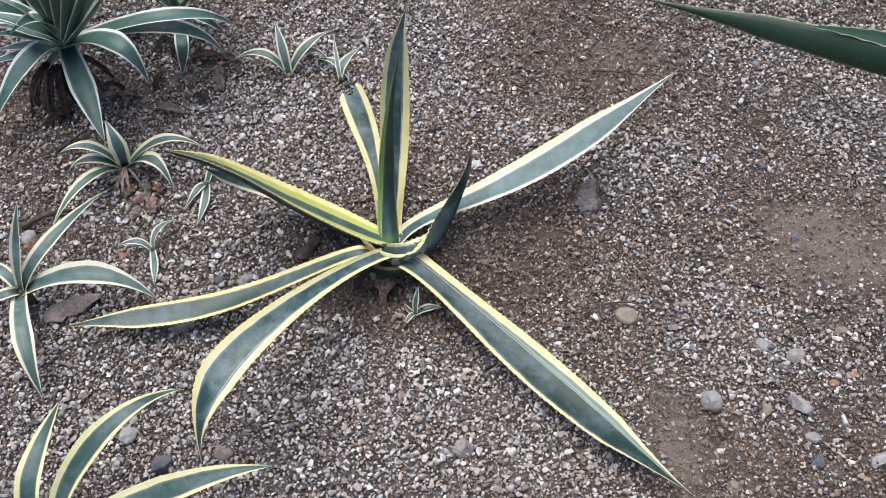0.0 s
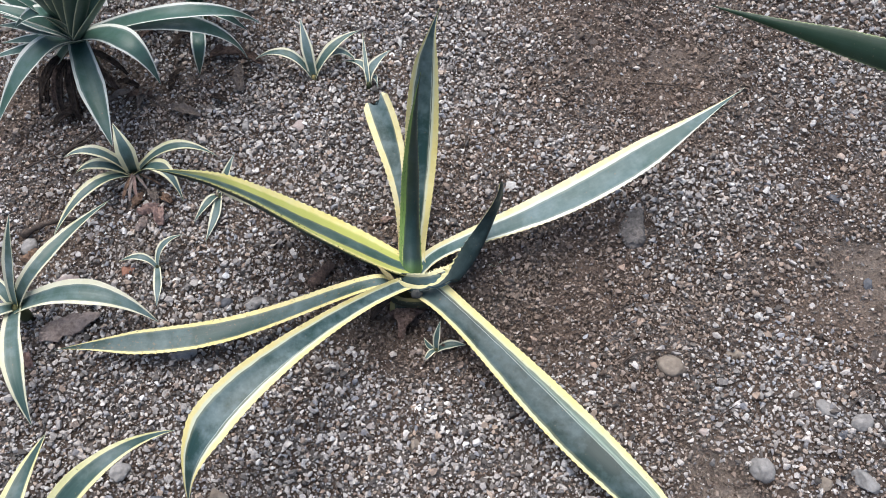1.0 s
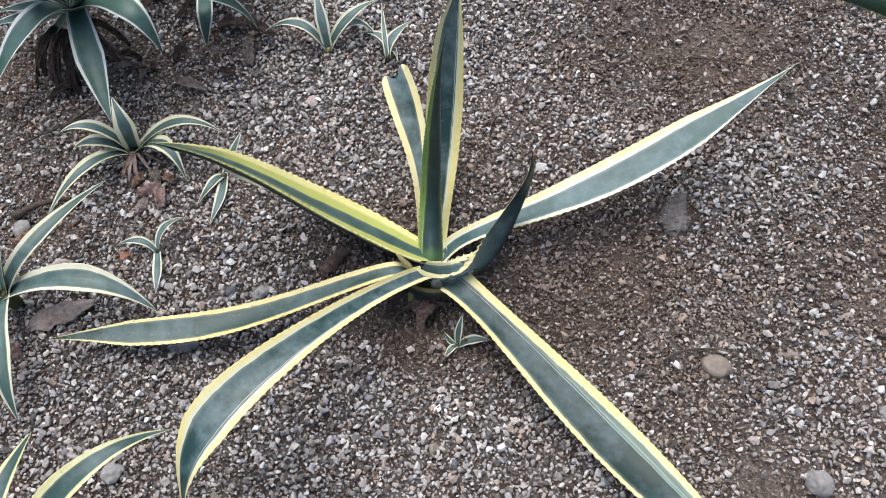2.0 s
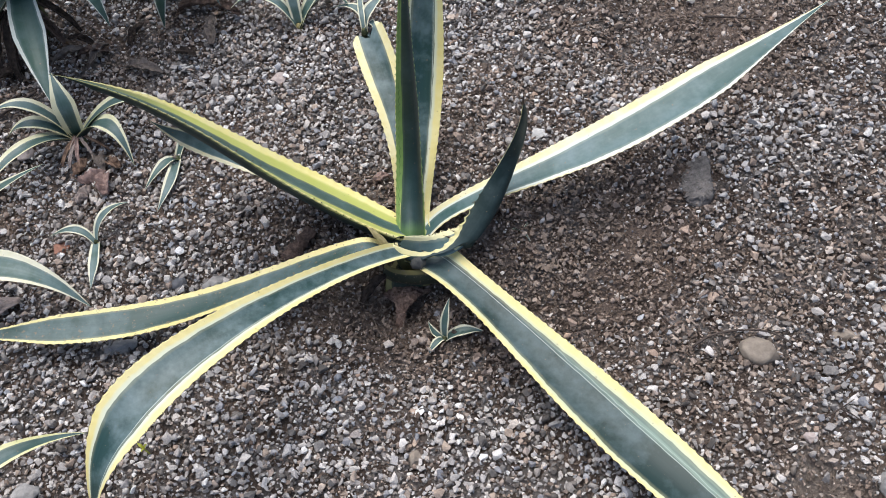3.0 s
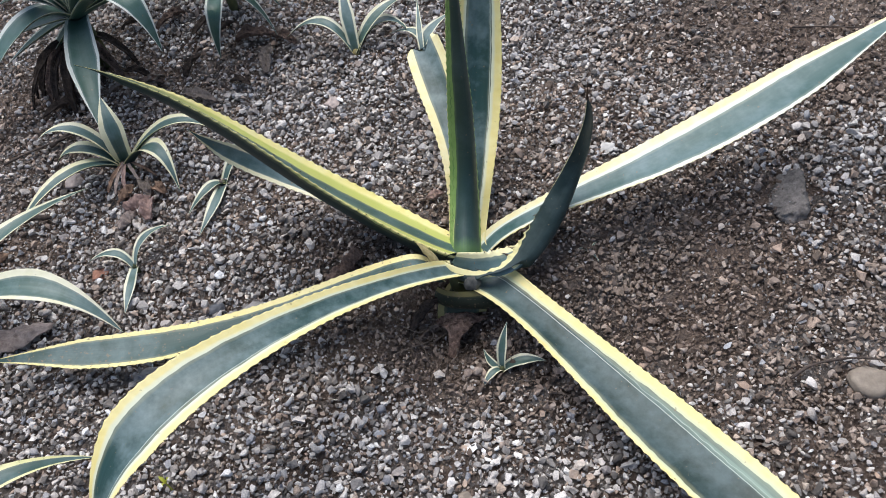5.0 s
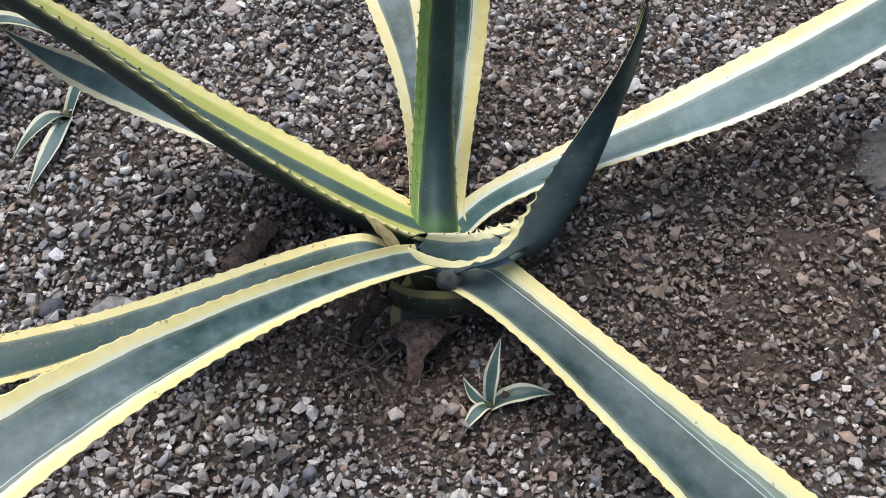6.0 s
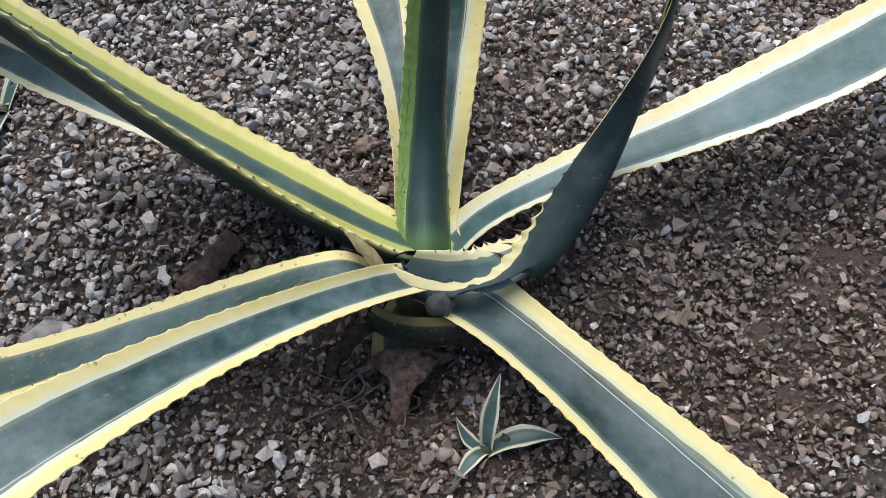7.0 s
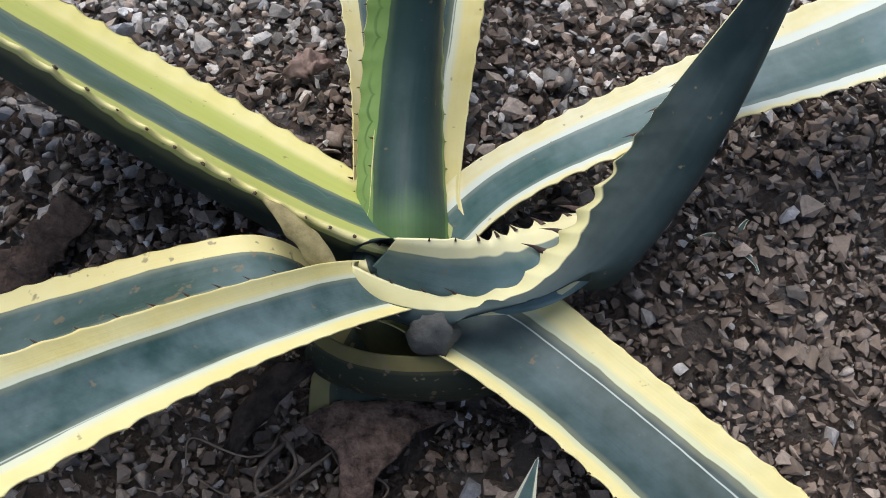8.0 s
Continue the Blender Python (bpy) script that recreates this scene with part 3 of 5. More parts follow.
def leaf_mesh(name, sec, fold, thick, upper, under, scallop=0.0, step=0.013, seed=0, ragged=0.0, frill=0.0, smooth_from=1.0):
    s, c, h, nrm, tan = sec
    rng = np.random.default_rng(seed)
    count, across = len(s), 13
    u = np.sin(np.linspace(-1, 1, across) * np.pi / 2)
    width = np.linalg.norm(h, axis=1)
    run = np.r_[0, np.cumsum(np.linalg.norm(np.diff(c, axis=0), axis=1))]
    wave = np.abs(np.mod(run / step, 1.0) * 2 - 1) ** 2.2
    wave_b = np.abs(np.mod(run / step + 0.37, 1.0) * 2 - 1) ** 2.2
    verts, uvs = [], []
    wob = rng.normal(0, 1, 6)
    for i in range(count):
        side = h[i] / max(width[i], 1e-9)
        grow = np.where(u < 0, wave[i], wave_b[i]) * scallop * np.where((u > 0) & (s[i] > smooth_from), 0.0, np.abs(u) ** 6) * min(1.0, 4 * (1 - s[i])) * min(1.0, 6 * s[i])
        sway = 0.02 * width[i] * (math.sin(9 * s[i] + wob[0]) * (1 + u) + math.sin(8 * s[i] + wob[1]) * (1 - u))
        deep = fold[0] + (fold[1] - fold[0]) * s[i]
        t = (thick * (1 - 0.8 * s[i]) + 0.0006) * min(1.0, width[i] / 0.006)
        top = c[i] + np.outer(u * width[i] + np.sign(u) * grow, side) + np.outer(-deep * width[i] * (1 - u ** 2) + sway + frill * grow / max(scallop, 1e-6), nrm[i])
        if i == count - 1 and ragged:
            top = top + np.outer(ragged * np.sin(u * 5 + wob[2]), tan[i])
        low = top - np.outer(t * (0.10 + 0.90 * (1 - u ** 2)) , nrm[i])
        verts.append(top), uvs.append(np.stack([u * 0.5 + 0.5, np.full(across, run[i] * 6)], -1))
        verts.append(low), uvs.append(np.stack([u * 0.5 + 0.5, np.full(across, run[i] * 6)], -1))
    return leaf_shell(name, np.concatenate(verts), np.concatenate(uvs), count, across, upper, under)


def folded_sections(near, keel, far, count, core):
    """Sections of a channelled leaf between its two margins and its keel; the keel's offset is added as the sixth item."""
    s = np.linspace(0, 1, count)
    lag = 0.085 * np.exp(-((s - 0.28) / 0.13) ** 2) - 0.045 * np.exp(-((s - 0.76) / 0.13) ** 2)
    a, k, b = bezier(near, s), bezier(keel, s), bezier(far, np.clip(s - lag, 0, 1))
    b = b + np.exp(-((s - 0.33) / 0.15) ** 2)[:, None] * np.array((0.0, 0.010, -0.006)) + np.exp(-((s - 0.78) / 0.13) ** 2)[:, None] * np.array((0.010, 0.002, -0.004))
    c, h = (a + b) / 2, (b - a) / 2
    d = k - c
    q = np.linspace(0, 1, 12, endpoint=False)[:, None]
    root = np.array(core, float)
    c = np.concatenate([root + (c[0] - root) * q, c])
    h = np.concatenate([h[0] * (0.45 + 0.55 * q), h])
    d = np.concatenate([d[0] * (0.3 + 0.7 * q), d])
    s = np.concatenate([np.zeros(12), s])
    tan = np.gradient(c, axis=0)
    tan /= np.linalg.norm(tan, axis=1)[:, None] + 1e-9
    nrm = np.cross(tan, h)
    nrm /= np.linalg.norm(nrm, axis=1)[:, None] + 1e-12
    first = int(0.6 * len(c))
    nrm[first] *= -np.sign(nrm[first] @ d[first])
    for i in [*range(first + 1, len(c)), *range(first - 1, -1, -1)]:
        nrm[i] *= np.sign(nrm[i] @ nrm[i - 1 if i > first else i + 1]) or 1.0
    return s, c, h, nrm, tan, d


def folded_leaf_mesh(name, sec, thick, upper, under_, scallop, step, seed):
    s, c, h, nrm, tan, d = sec
    count, across = len(s), 21
    u = np.linspace(-1, 1, across)
    run = np.r_[0, np.cumsum(np.linalg.norm(np.diff(c, axis=0), axis=1))]
    verts, uvs = [], []
    for i in range(count):
        p = c[i] + np.outer(u, h[i]) + np.outer(1 - u ** 2, d[i])
        slope = h[i] - np.outer(2 * u, d[i])
        slope /= np.linalg.norm(slope, axis=1)[:, None] + 1e-9
        n = np.cross(tan[i], slope)
        n /= np.linalg.norm(n, axis=1)[:, None] + 1e-9
        if n[across // 2] @ nrm[i] < 0:
            n = -n
        arc = np.abs(np.mod(run[i] / step, 1.0) * 2 - 1)
        fade = min(1.0, max(0.0, (s[i] - 0.05) * 8)) * min(1.0, max(0.0, (0.62 - s[i]) * 6))
        grow = scallop * fade * (arc ** 1.6 - 0.4)
        p = p + slope * (np.sign(u) * np.abs(u) ** 7 * grow)[:, None]
        dent = 0.0012 * np.exp(-((s[i] - 0.60) / 0.05) ** 2 - ((u + 0.55) / 0.25) ** 2) + 0.0007 * np.sin(11 * s[i] + 3 * u + seed) * s[i] * (1 - u ** 2)
        p = p + n * dent[:, None]
        w = np.linalg.norm(h[i]) + np.linalg.norm(d[i])
        t = (thick * (1 - 0.75 * s[i]) + 0.0006) * min(1.0, w / 0.008)
        low = p - n * (t * (0.10 + 0.90 * (1 - u ** 4)))[:, None]
        line = np.stack([u * 0.5 + 0.5, np.full(across, run[i] * 6)], -1)
        verts += [p, low]
        uvs += [line, line]
    return leaf_shell(name, np.concatenate(verts), np.concatenate(uvs), count, across, upper, under_)


def folded_teeth_mesh(name, sec, step, size, seed):
    """Dark thorns on the crests of both margins, leaning back towards the base; largest a third of the way up."""
    s, c, h, nrm, tan, d = sec
    rng = np.random.default_rng(seed)
    run = np.r_[0, np.cumsum(np.linalg.norm(np.diff(c, axis=0), axis=1))]
    verts, faces = [], []
    ring = np.linspace(0, 2 * np.pi, 7, endpoint=False)
    for sign in (-1.0, 1.0):
        for k in range(1, int(run[-1] / step)):
            at = k * step
            i = min(int(np.searchsorted(run, at)), len(s) - 2)
            if s[i] < 0.02 or s[i] > 0.60:
                continue
            edge = c[i] + sign * h[i]
            out = sign * h[i] - 2 * d[i] * 1.0
            out /= np.linalg.norm(out)
            z = size * (1.0 if sign < 0 else 0.45) * (0.45 + 0.75 * math.exp(-((s[i] - 0.27) / 0.15) ** 2)) * rng.uniform(0.75, 1.2)
            lean, lift = rng.uniform(-0.75, -0.3), rng.uniform(0.0, 0.5)
            b = len(verts)
            for share, r in ((-0.35, 0.26), (0.10, 0.19), (0.55, 0.09)):
                o = edge + out * z * share + tan[i] * z * lean * max(share, 0) ** 2 + nrm[i] * z * lift * max(share, 0)
                verts += [o + z * r * (1.3 * math.cos(q) * tan[i] + 0.8 * math.sin(q) * nrm[i]) for q in ring]
            verts.append(edge + out * z * 1.05 + tan[i] * z * lean + nrm[i] * z * lift)
            for q in range(7):
                n = (q + 1) % 7
                faces += [(b + q, b + n, b + 7 + n, b + 7 + q), (b + 7 + q, b + 7 + n, b + 14 + n, b + 14 + q), (b + 14 + q, b + 14 + n, b + 21)]
    return mesh_from(name, [tuple(v) for v in verts], faces, M_SPINE, True)


def teeth_mesh(name, sec, step, size, fold, scallop, seed, big=None, frill=0.0, smooth_from=1.0):
    """Dark hooked teeth along both margins; big: (from, to, size) of a stretch of larger thorns."""
    s, c, h, nrm, tan = sec
    rng = np.random.default_rng(seed)
    run = np.r_[0, np.cumsum(np.linalg.norm(np.diff(c, axis=0), axis=1))]
    verts, faces = [], []
    ring = np.linspace(0, 2 * np.pi, 5, endpoint=False)
    for sign, phase in ((-1, 0.0), (1, 0.37)):
        first = phase if sign < 0 else 1 - phase
        for k in range(int(run[-1] / step)):
            at = (k + first) * step
            if at < 0.08 * run[-1] or at > 0.90 * run[-1] or rng.uniform() < 0.10:
                continue
            i = min(int(np.searchsorted(run, at)), len(s) - 2)
            f = (at - run[i - 1]) / max(run[i] - run[i - 1], 1e-9)
            mixed = lambda v: v[i - 1] * (1 - f) + v[i] * f
            hh, nn, tt = mixed(h), mixed(nrm), mixed(tan)
            w = np.linalg.norm(hh)
            side = sign * hh / w
            if sign > 0 and s[i] > smooth_from:
                continue
            z = size * rng.uniform(0.65, 1.3)
            if big and big[0] < at / run[-1] < big[1]:
                z = big[2] * rng.uniform(0.75, 1.15)
            large = z > 2 * size
            lean = rng.uniform(-0.9, -0.5) if large else rng.uniform(-0.15, 0.6)
            up = rng.uniform(0.5, 0.9) if large else rng.uniform(0.0, 0.4)
            b = len(verts)
            foot = mixed(c) + nn * frill * 0.9
            for share, r in ((-0.25, 0.17 if large else 0.24), (0.45, 0.10 if large else 0.15)):
                o = foot + side * (w + scallop * 0.85 + z * share) + tt * z * lean * max(share, 0) ** 2 + nn * z * up * max(share, 0)
                verts += [o + z * r * (1.25 * math.cos(q) * tt + 0.8 * math.sin(q) * nn) for q in ring]
            verts.append(foot + side * (w + scallop * 0.85 + z * 1.05) + tt * z * lean + nn * z * up)
            for q in range(5):
                n = (q + 1) % 5
                faces += [(b + q, b + n, b + 5 + n, b + 5 + q), (b + 5 + q, b + 5 + n, b + 10)]
    return mesh_from(name, [tuple(v) for v in verts], faces, M_SPINE, True)


def spine_mesh(name, sec, length, radius):
    """The dark needle at a leaf's end."""
    s, c, h, nrm, tan = sec
    d = tan[-1]
    side = np.cross(d, nrm[-1])
    rings, verts, faces = 5, [], []
    for k in range(rings):
        f = k / (rings - 1)
        r = radius * (1 - f) ** 0.8 + 0.0001
        o = c[-1] + d * (f * length - 0.15 * length)
        verts += [tuple(o + r * (math.cos(a) * side + math.sin(a) * nrm[-1])) for a in np.linspace(0, 2 * np.pi, 6, endpoint=False)]
    for k in range(rings - 1):
        for j in range(6):
            faces.append((k * 6 + j, k * 6 + (j + 1) % 6, (k + 1) * 6 + (j + 1) % 6, (k + 1) * 6 + j))
    faces += [tuple(range(5, -1, -1)), tuple(range((rings - 1) * 6, rings * 6))]
    return mesh_from(name, verts, faces, M_SPINE, True)


def empty(name, place, label, category, group=""):
    ob = new(name)
    ob.location = place
    ob.empty_display_size = 0.03
    return tagged(ob, label, category, group)


def under(child, parent):
    child.parent = parent
    child.matrix_parent_inverse = Matrix.Translation(parent.location).inverted() if parent.parent is None else Matrix()
    return child


def part(name, me, parent, label=""):
    return tagged(under(new(name, me), parent), label)


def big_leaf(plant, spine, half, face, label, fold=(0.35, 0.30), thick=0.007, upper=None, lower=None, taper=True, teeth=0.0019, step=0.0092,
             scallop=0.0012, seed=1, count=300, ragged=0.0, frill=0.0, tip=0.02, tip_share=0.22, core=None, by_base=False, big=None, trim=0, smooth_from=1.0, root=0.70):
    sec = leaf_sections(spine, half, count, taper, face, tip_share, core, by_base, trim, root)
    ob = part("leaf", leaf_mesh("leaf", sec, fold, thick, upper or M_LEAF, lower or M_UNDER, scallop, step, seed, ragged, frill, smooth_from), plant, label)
    if teeth:
        part("marginal_teeth", teeth_mesh("marginal_teeth", sec, step, teeth, fold, scallop, seed, big, frill, smooth_from), ob, "dark brown hooked teeth")["kind"] = "stuff"
    if tip:
        part("terminal_spine", spine_mesh("terminal_spine", sec, tip, 0.0011), ob, "dark terminal spine")
    return ob


EYE_SIDE = (0.15, -0.6, 0.9)
agave = empty("agave_plant", (0.05, -0.03, 0.0), "large variegated agave with blue-green leaves and yellow toothed margins", "agave")
big_leaf(agave, [(0.07, -0.014, 0.028), (0.105, 0.011, 0.051), (0.178, 0.013, 0.065), (0.27, 0.041, 0.084), (0.377, 0.11, 0.102), (0.505, 0.197, 0.12)], [(0.001, -0.015, -0.001), (0.001, -0.006, 0.001), (0.009, -0.014, 0.001), (0.019, -0.028, -0.001), (0.015, -0.025, -0.001), (0, -0.001, 0.001)], core=(0.052, -0.033, 0.018), face=EYE_SIDE, label="long blue-green leaf with yellow edges reaching outwards", tip=0.034, seed=2, teeth=0.0013, upper=M_LEAF_REACH, fold=(0.18, 0.12))
big_leaf(agave, [(0.078, -0.055, 0.024), (0.137, -0.102, 0.026), (0.191, -0.175, 0.021), (0.26, -0.253, 0.023), (0.342, -0.337, 0.029), (0.43, -0.427, 0.038)], [(-0.022, -0.009, 0), (-0.013, -0.004, 0.003), (-0.021, -0.016, -0.001), (-0.028, -0.026, -0.003), (-0.021, -0.02, 0.003), (-0.004, -0.003, 0.014)], core=(0.052, -0.033, 0.008), face=EYE_SIDE, label="broad blue-green leaf lying flat over the gravel", seed=3, teeth=0.0013, upper=M_LEAF_LOW, fold=(0.30, 0.12))
big_leaf(agave, [(0.038, -0.058, 0.047), (-0.042, -0.131, 0.121), (-0.109, -0.221, 0.162), (-0.167, -0.272, 0.176), (-0.189, -0.306, 0.143), (-0.186, -0.364, 0.072)], [(0.011, -0.003, -0.008), (0.014, -0.001, -0.005), (0.022, -0.006, -0.006), (0.028, -0.015, -0.008), (0.021, -0.017, 0.001), (0.005, -0.006, 0.019)], core=(0.062, -0.040, 0.020), face=EYE_SIDE, label="arching leaf that bends down to its tip", seed=4, teeth=0.0013, fold=(0.30, 0.10), tip_share=0.34)
big_leaf(agave, [(0.022, -0.054, 0.061), (-0.071, -0.072, 0.055), (-0.149, -0.115, 0.029), (-0.23, -0.131, 0.024), (-0.322, -0.126, 0.035), (-0.419, -0.141, 0.034)], [(0.003, -0.01, 0.003), (0.001, -0.017, 0.002), (-0.003, -0.016, 0.006), (-0.003, -0.023, -0.001), (0, -0.021, -0.006), (-0.001, 0, -0.002)], core=(0.030, -0.046, 0.022), trim=14, face=EYE_SIDE, label="worn leaf with brown scars lying on the gravel", seed=5, teeth=0.0013, upper=M_LEAF_DUSTY, fold=(0.25, 0.05))
big_leaf(agave, [(0.02, -0.005, 0.019), (-0.053, 0.035, 0.031), (-0.116, 0.063, 0.047), (-0.164, 0.067, 0.069), (-0.192, 0.056, 0.105), (-0.201, 0.037, 0.157)], [(0.004, -0.011, 0.004), (-0.001, -0.009, 0.003), (-0.006, -0.01, -0.001), (-0.009, -0.011, -0.006), (-0.007, -0.007, -0.006), (-0.001, 0.001, -0.001)], core=(0.052, -0.033, 0.02), face=EYE_SIDE, label="leaf half hidden below a younger leaf", seed=6, upper=M_LEAF_SKYLIT, fold=(0.2, 0.1))
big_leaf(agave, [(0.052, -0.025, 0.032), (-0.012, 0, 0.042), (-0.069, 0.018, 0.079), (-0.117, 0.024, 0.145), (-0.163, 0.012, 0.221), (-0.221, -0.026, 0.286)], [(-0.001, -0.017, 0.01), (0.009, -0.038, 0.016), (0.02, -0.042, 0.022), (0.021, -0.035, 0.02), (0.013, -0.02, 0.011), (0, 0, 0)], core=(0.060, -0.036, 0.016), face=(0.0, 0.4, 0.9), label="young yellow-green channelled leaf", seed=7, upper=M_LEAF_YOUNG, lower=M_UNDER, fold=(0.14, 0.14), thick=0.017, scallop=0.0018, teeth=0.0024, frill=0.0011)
big_leaf(agave, [(0.041, 0.002, 0.023), (0.039, 0.05, 0.035), (0.037, 0.094, 0.052), (0.027, 0.132, 0.069), (0.013, 0.168, 0.085), (-0.001, 0.205, 0.099)], [(0.008, 0.002, -0.004), (0.007, 0.001, -0.003), (0.011, 0.002, -0.002), (0.018, 0.005, 0.001), (0.022, 0.008, 0.004), (0.017, 0.008, 0.008)], core=(0.052, -0.033, 0.016), face=EYE_SIDE, label="leaf with a torn-off blunt end", seed=8, upper=M_LEAF_BACK, taper=False, tip=0, ragged=0.006, fold=(0.3, 0.2))
big_leaf(agave, [(0.054, -0.012, 0.030), (0.059, 0.064, 0.060), (0.071, 0.122, 0.102), (0.071, 0.158, 0.159), (0.074, 0.184, 0.22), (0.102, 0.207, 0.281)], [(0.015, 0.006, -0.003), (0.016, 0.006, -0.005), (0.025, 0.003, -0.008), (0.026, 0.001, -0.007), (0.015, -0.001, -0.003), (0, -0.001, 0.001)], core=(0.056, -0.034, 0.024), face=EYE_SIDE, label="upright leaf with pale streaks", seed=9, fold=(0.5, 0.3), root=1.15, teeth=0.0012, scallop=0.0008)
big_leaf(agave, [(0.05, -0.023, 0.022), (0.046, 0.041, 0.037), (0.052, 0.072, 0.079), (0.057, 0.068, 0.158), (0.069, 0.045, 0.266), (0.092, 0.019, 0.387)], [(0.015, 0.001, -0.001), (0.015, 0.006, -0.002), (0.009, 0.008, -0.002), (0.01, 0.007, -0.003), (0.012, 0.005, -0.003), (0.001, 0.003, -0.003)], core=(0.053, -0.036, 0.010), face=(0.1, 0.8, 0.5), label="upright young leaf showing its dark underside", seed=10, upper=M_LEAF_YOUNG, lower=M_SPIKE_UNDER, fold=(0.7, 0.6), tip_share=0.5, teeth=0.0010, scallop=0.0008)
curl = folded_sections([(0.0345, -0.0483, 0.0456), (0.1116, -0.0723, 0.0077), (0.0945, 0.0022, 0.0594), (0.1677, 0.0168, 0.0876), (0.1724, 0.0257, 0.1669)],
                       [(0.0377, -0.0464, 0.0369), (0.1023, -0.0696, 0.018), (0.1297, -0.0556, 0.0243), (0.1571, 0.0253, 0.0964), (0.1805, 0.0493, 0.0948), (0.1724, 0.0257, 0.1669)],
                       [(0.0481, -0.0449, 0.0526), (0.1106, -0.0411, 0.0471), (0.1324, -0.027, 0.0076), (0.1541, 0.0523, 0.0746), (0.1724, 0.0257, 0.1669)], 300, core=(0.046, -0.036, 0.026))
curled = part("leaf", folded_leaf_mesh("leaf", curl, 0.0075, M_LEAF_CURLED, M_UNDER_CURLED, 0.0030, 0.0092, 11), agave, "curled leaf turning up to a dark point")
part("marginal_teeth", folded_teeth_mesh("marginal_teeth", curl, 0.0092, 0.0052, 12), curled, "dark brown hooked thorns")["kind"] = "stuff"
part("terminal_spine", spine_mesh("terminal_spine", curl[:5], 0.022, 0.0011), curled, "dark terminal spine")


# the short stem, the cut leaf stubs and the dead leaves under the crown
def blob(name, place, dims, mat, seed, wob=0.12, twist=(0, 0, 0)):
    bm = bmesh.new()
    bmesh.ops.create_icosphere(bm, subdivisions=3, radius=0.5)
    for v in bm.verts:
        v.co *= 1 + wob * noise.fractal(v.co * 3 + Vector((seed, seed, 0)), 0.8, 2.0, 3)
    bmesh.ops.transform(bm, matrix=pose(*place, *twist) @ Matrix.Diagonal((*dims, 1)), verts=bm.verts)
    me = bpy.data.meshes.new(name)
    bm.to_mesh(me)
    bm.free()
    me.materials.append(mat)
    me.shade_smooth()
    return me


def withered(name, spine, half, mat, curl, seed, thick=0.0012, crumple=1.0):
    """A dead leaf: a thin sheet, curled and crumpled."""
    s, rng = np.linspace(0, 1, 26), np.random.default_rng(seed)
    c, h = bezier(spine, s), bezier(half, s)
    tan = np.gradient(c, axis=0)
    nrm = np.cross(tan, h)
    nrm /= np.linalg.norm(nrm, axis=1)[:, None] + 1e-12
    u = np.linspace(-1, 1, 11)
    verts, faces = [], []
    for low in (0, 1):
        for i in range(len(s)):
            w = np.linalg.norm(h[i])
            for j in u:
                q = c[i] + h[i] * j * (1 + 0.10 * math.sin(17 * s[i] + seed + 2 * j) + 0.16 * noise.noise(Vector((9 * s[i], 3 * j, seed)))) + nrm[i] * (w * (curl * j * j + 0.34 * crumple * noise.fractal(Vector((5 * s[i], 2.2 * j, seed)), 0.7, 2.1, 5)) - low * thick)
                verts.append(tuple(q))
    n, m = len(s), len(u)
    for i in range(n - 1):
        for j in range(m - 1):
            a = i * m + j
            faces.append((a, a + 1, a + m + 1, a + m))
            b = a + n * m
            faces.append((b, b + m, b + m + 1, b + 1))
    rim = [i * m for i in range(n)] + [(n - 1) * m + j for j in range(1, m)] + [i * m + m - 1 for i in range(n - 2, -1, -1)] + list(range(m - 2, 0, -1))
    for p, q in zip(rim, rim[1:] + rim[:1]):
        faces.append((p, q, q + n * m, p + n * m))
    return mesh_from(name, verts, faces, mat, True)


def strand(name, points, radius, mat):
    """A thin root or twig along a smooth line."""
    s = np.linspace(0, 1, 18)
    c = bezier(points, s)
    tan = np.gradient(c, axis=0)
    verts, faces = [], []
    for i in range(len(s)):
        t = tan[i] / np.linalg.norm(tan[i])
        a = np.cross(t, (0.3, 0.2, 1.0))
        a /= np.linalg.norm(a)
        b = np.cross(t, a)
        r = radius * (1 - 0.55 * s[i]) * (1 + 0.25 * math.sin(23 * s[i]))
        verts += [tuple(c[i] + r * (math.cos(q) * a + math.sin(q) * b)) for q in np.linspace(0, 2 * np.pi, 6, endpoint=False)]
    for i in range(len(s) - 1):
        for j in range(6):
            faces.append((i * 6 + j, i * 6 + (j + 1) % 6, (i + 1) * 6 + (j + 1) % 6, (i + 1) * 6 + j))
    faces += [tuple(range(5, -1, -1)), tuple(range(len(verts) - 6, len(verts)))]
    return mesh_from(name, verts, faces, mat, True)


part("stem", blob("stem", (0.052, -0.034, -0.006), (0.042, 0.040, 0.060), M_CORE, 1.0), agave, "short dark fleshy stem")
part("heart", blob("heart", (0.051, -0.022, 0.012), (0.034, 0.024, 0.030), M_HEART, 6.0, 0.05), agave, "bright green sheathed heart of the rosette")
big_leaf(agave, [(0.050, -0.034, -0.004), (0.046, -0.044, -0.006), (0.043, -0.053, -0.012), (0.042, -0.061, -0.022)], [(0.018, 0, 0), (0.023, 0.002, 0), (0.025, 0.001, 0), (0.024, 0.001, 0)], face=EYE_SIDE, label="short stub of a leaf that has dried up",
         upper=M_STUB_SHADED, lower=M_UNDER, taper=False, teeth=0.0, tip=0, scallop=0.0, count=30, ragged=0.003, fold=(-0.20, -0.10), thick=0.004, seed=31)
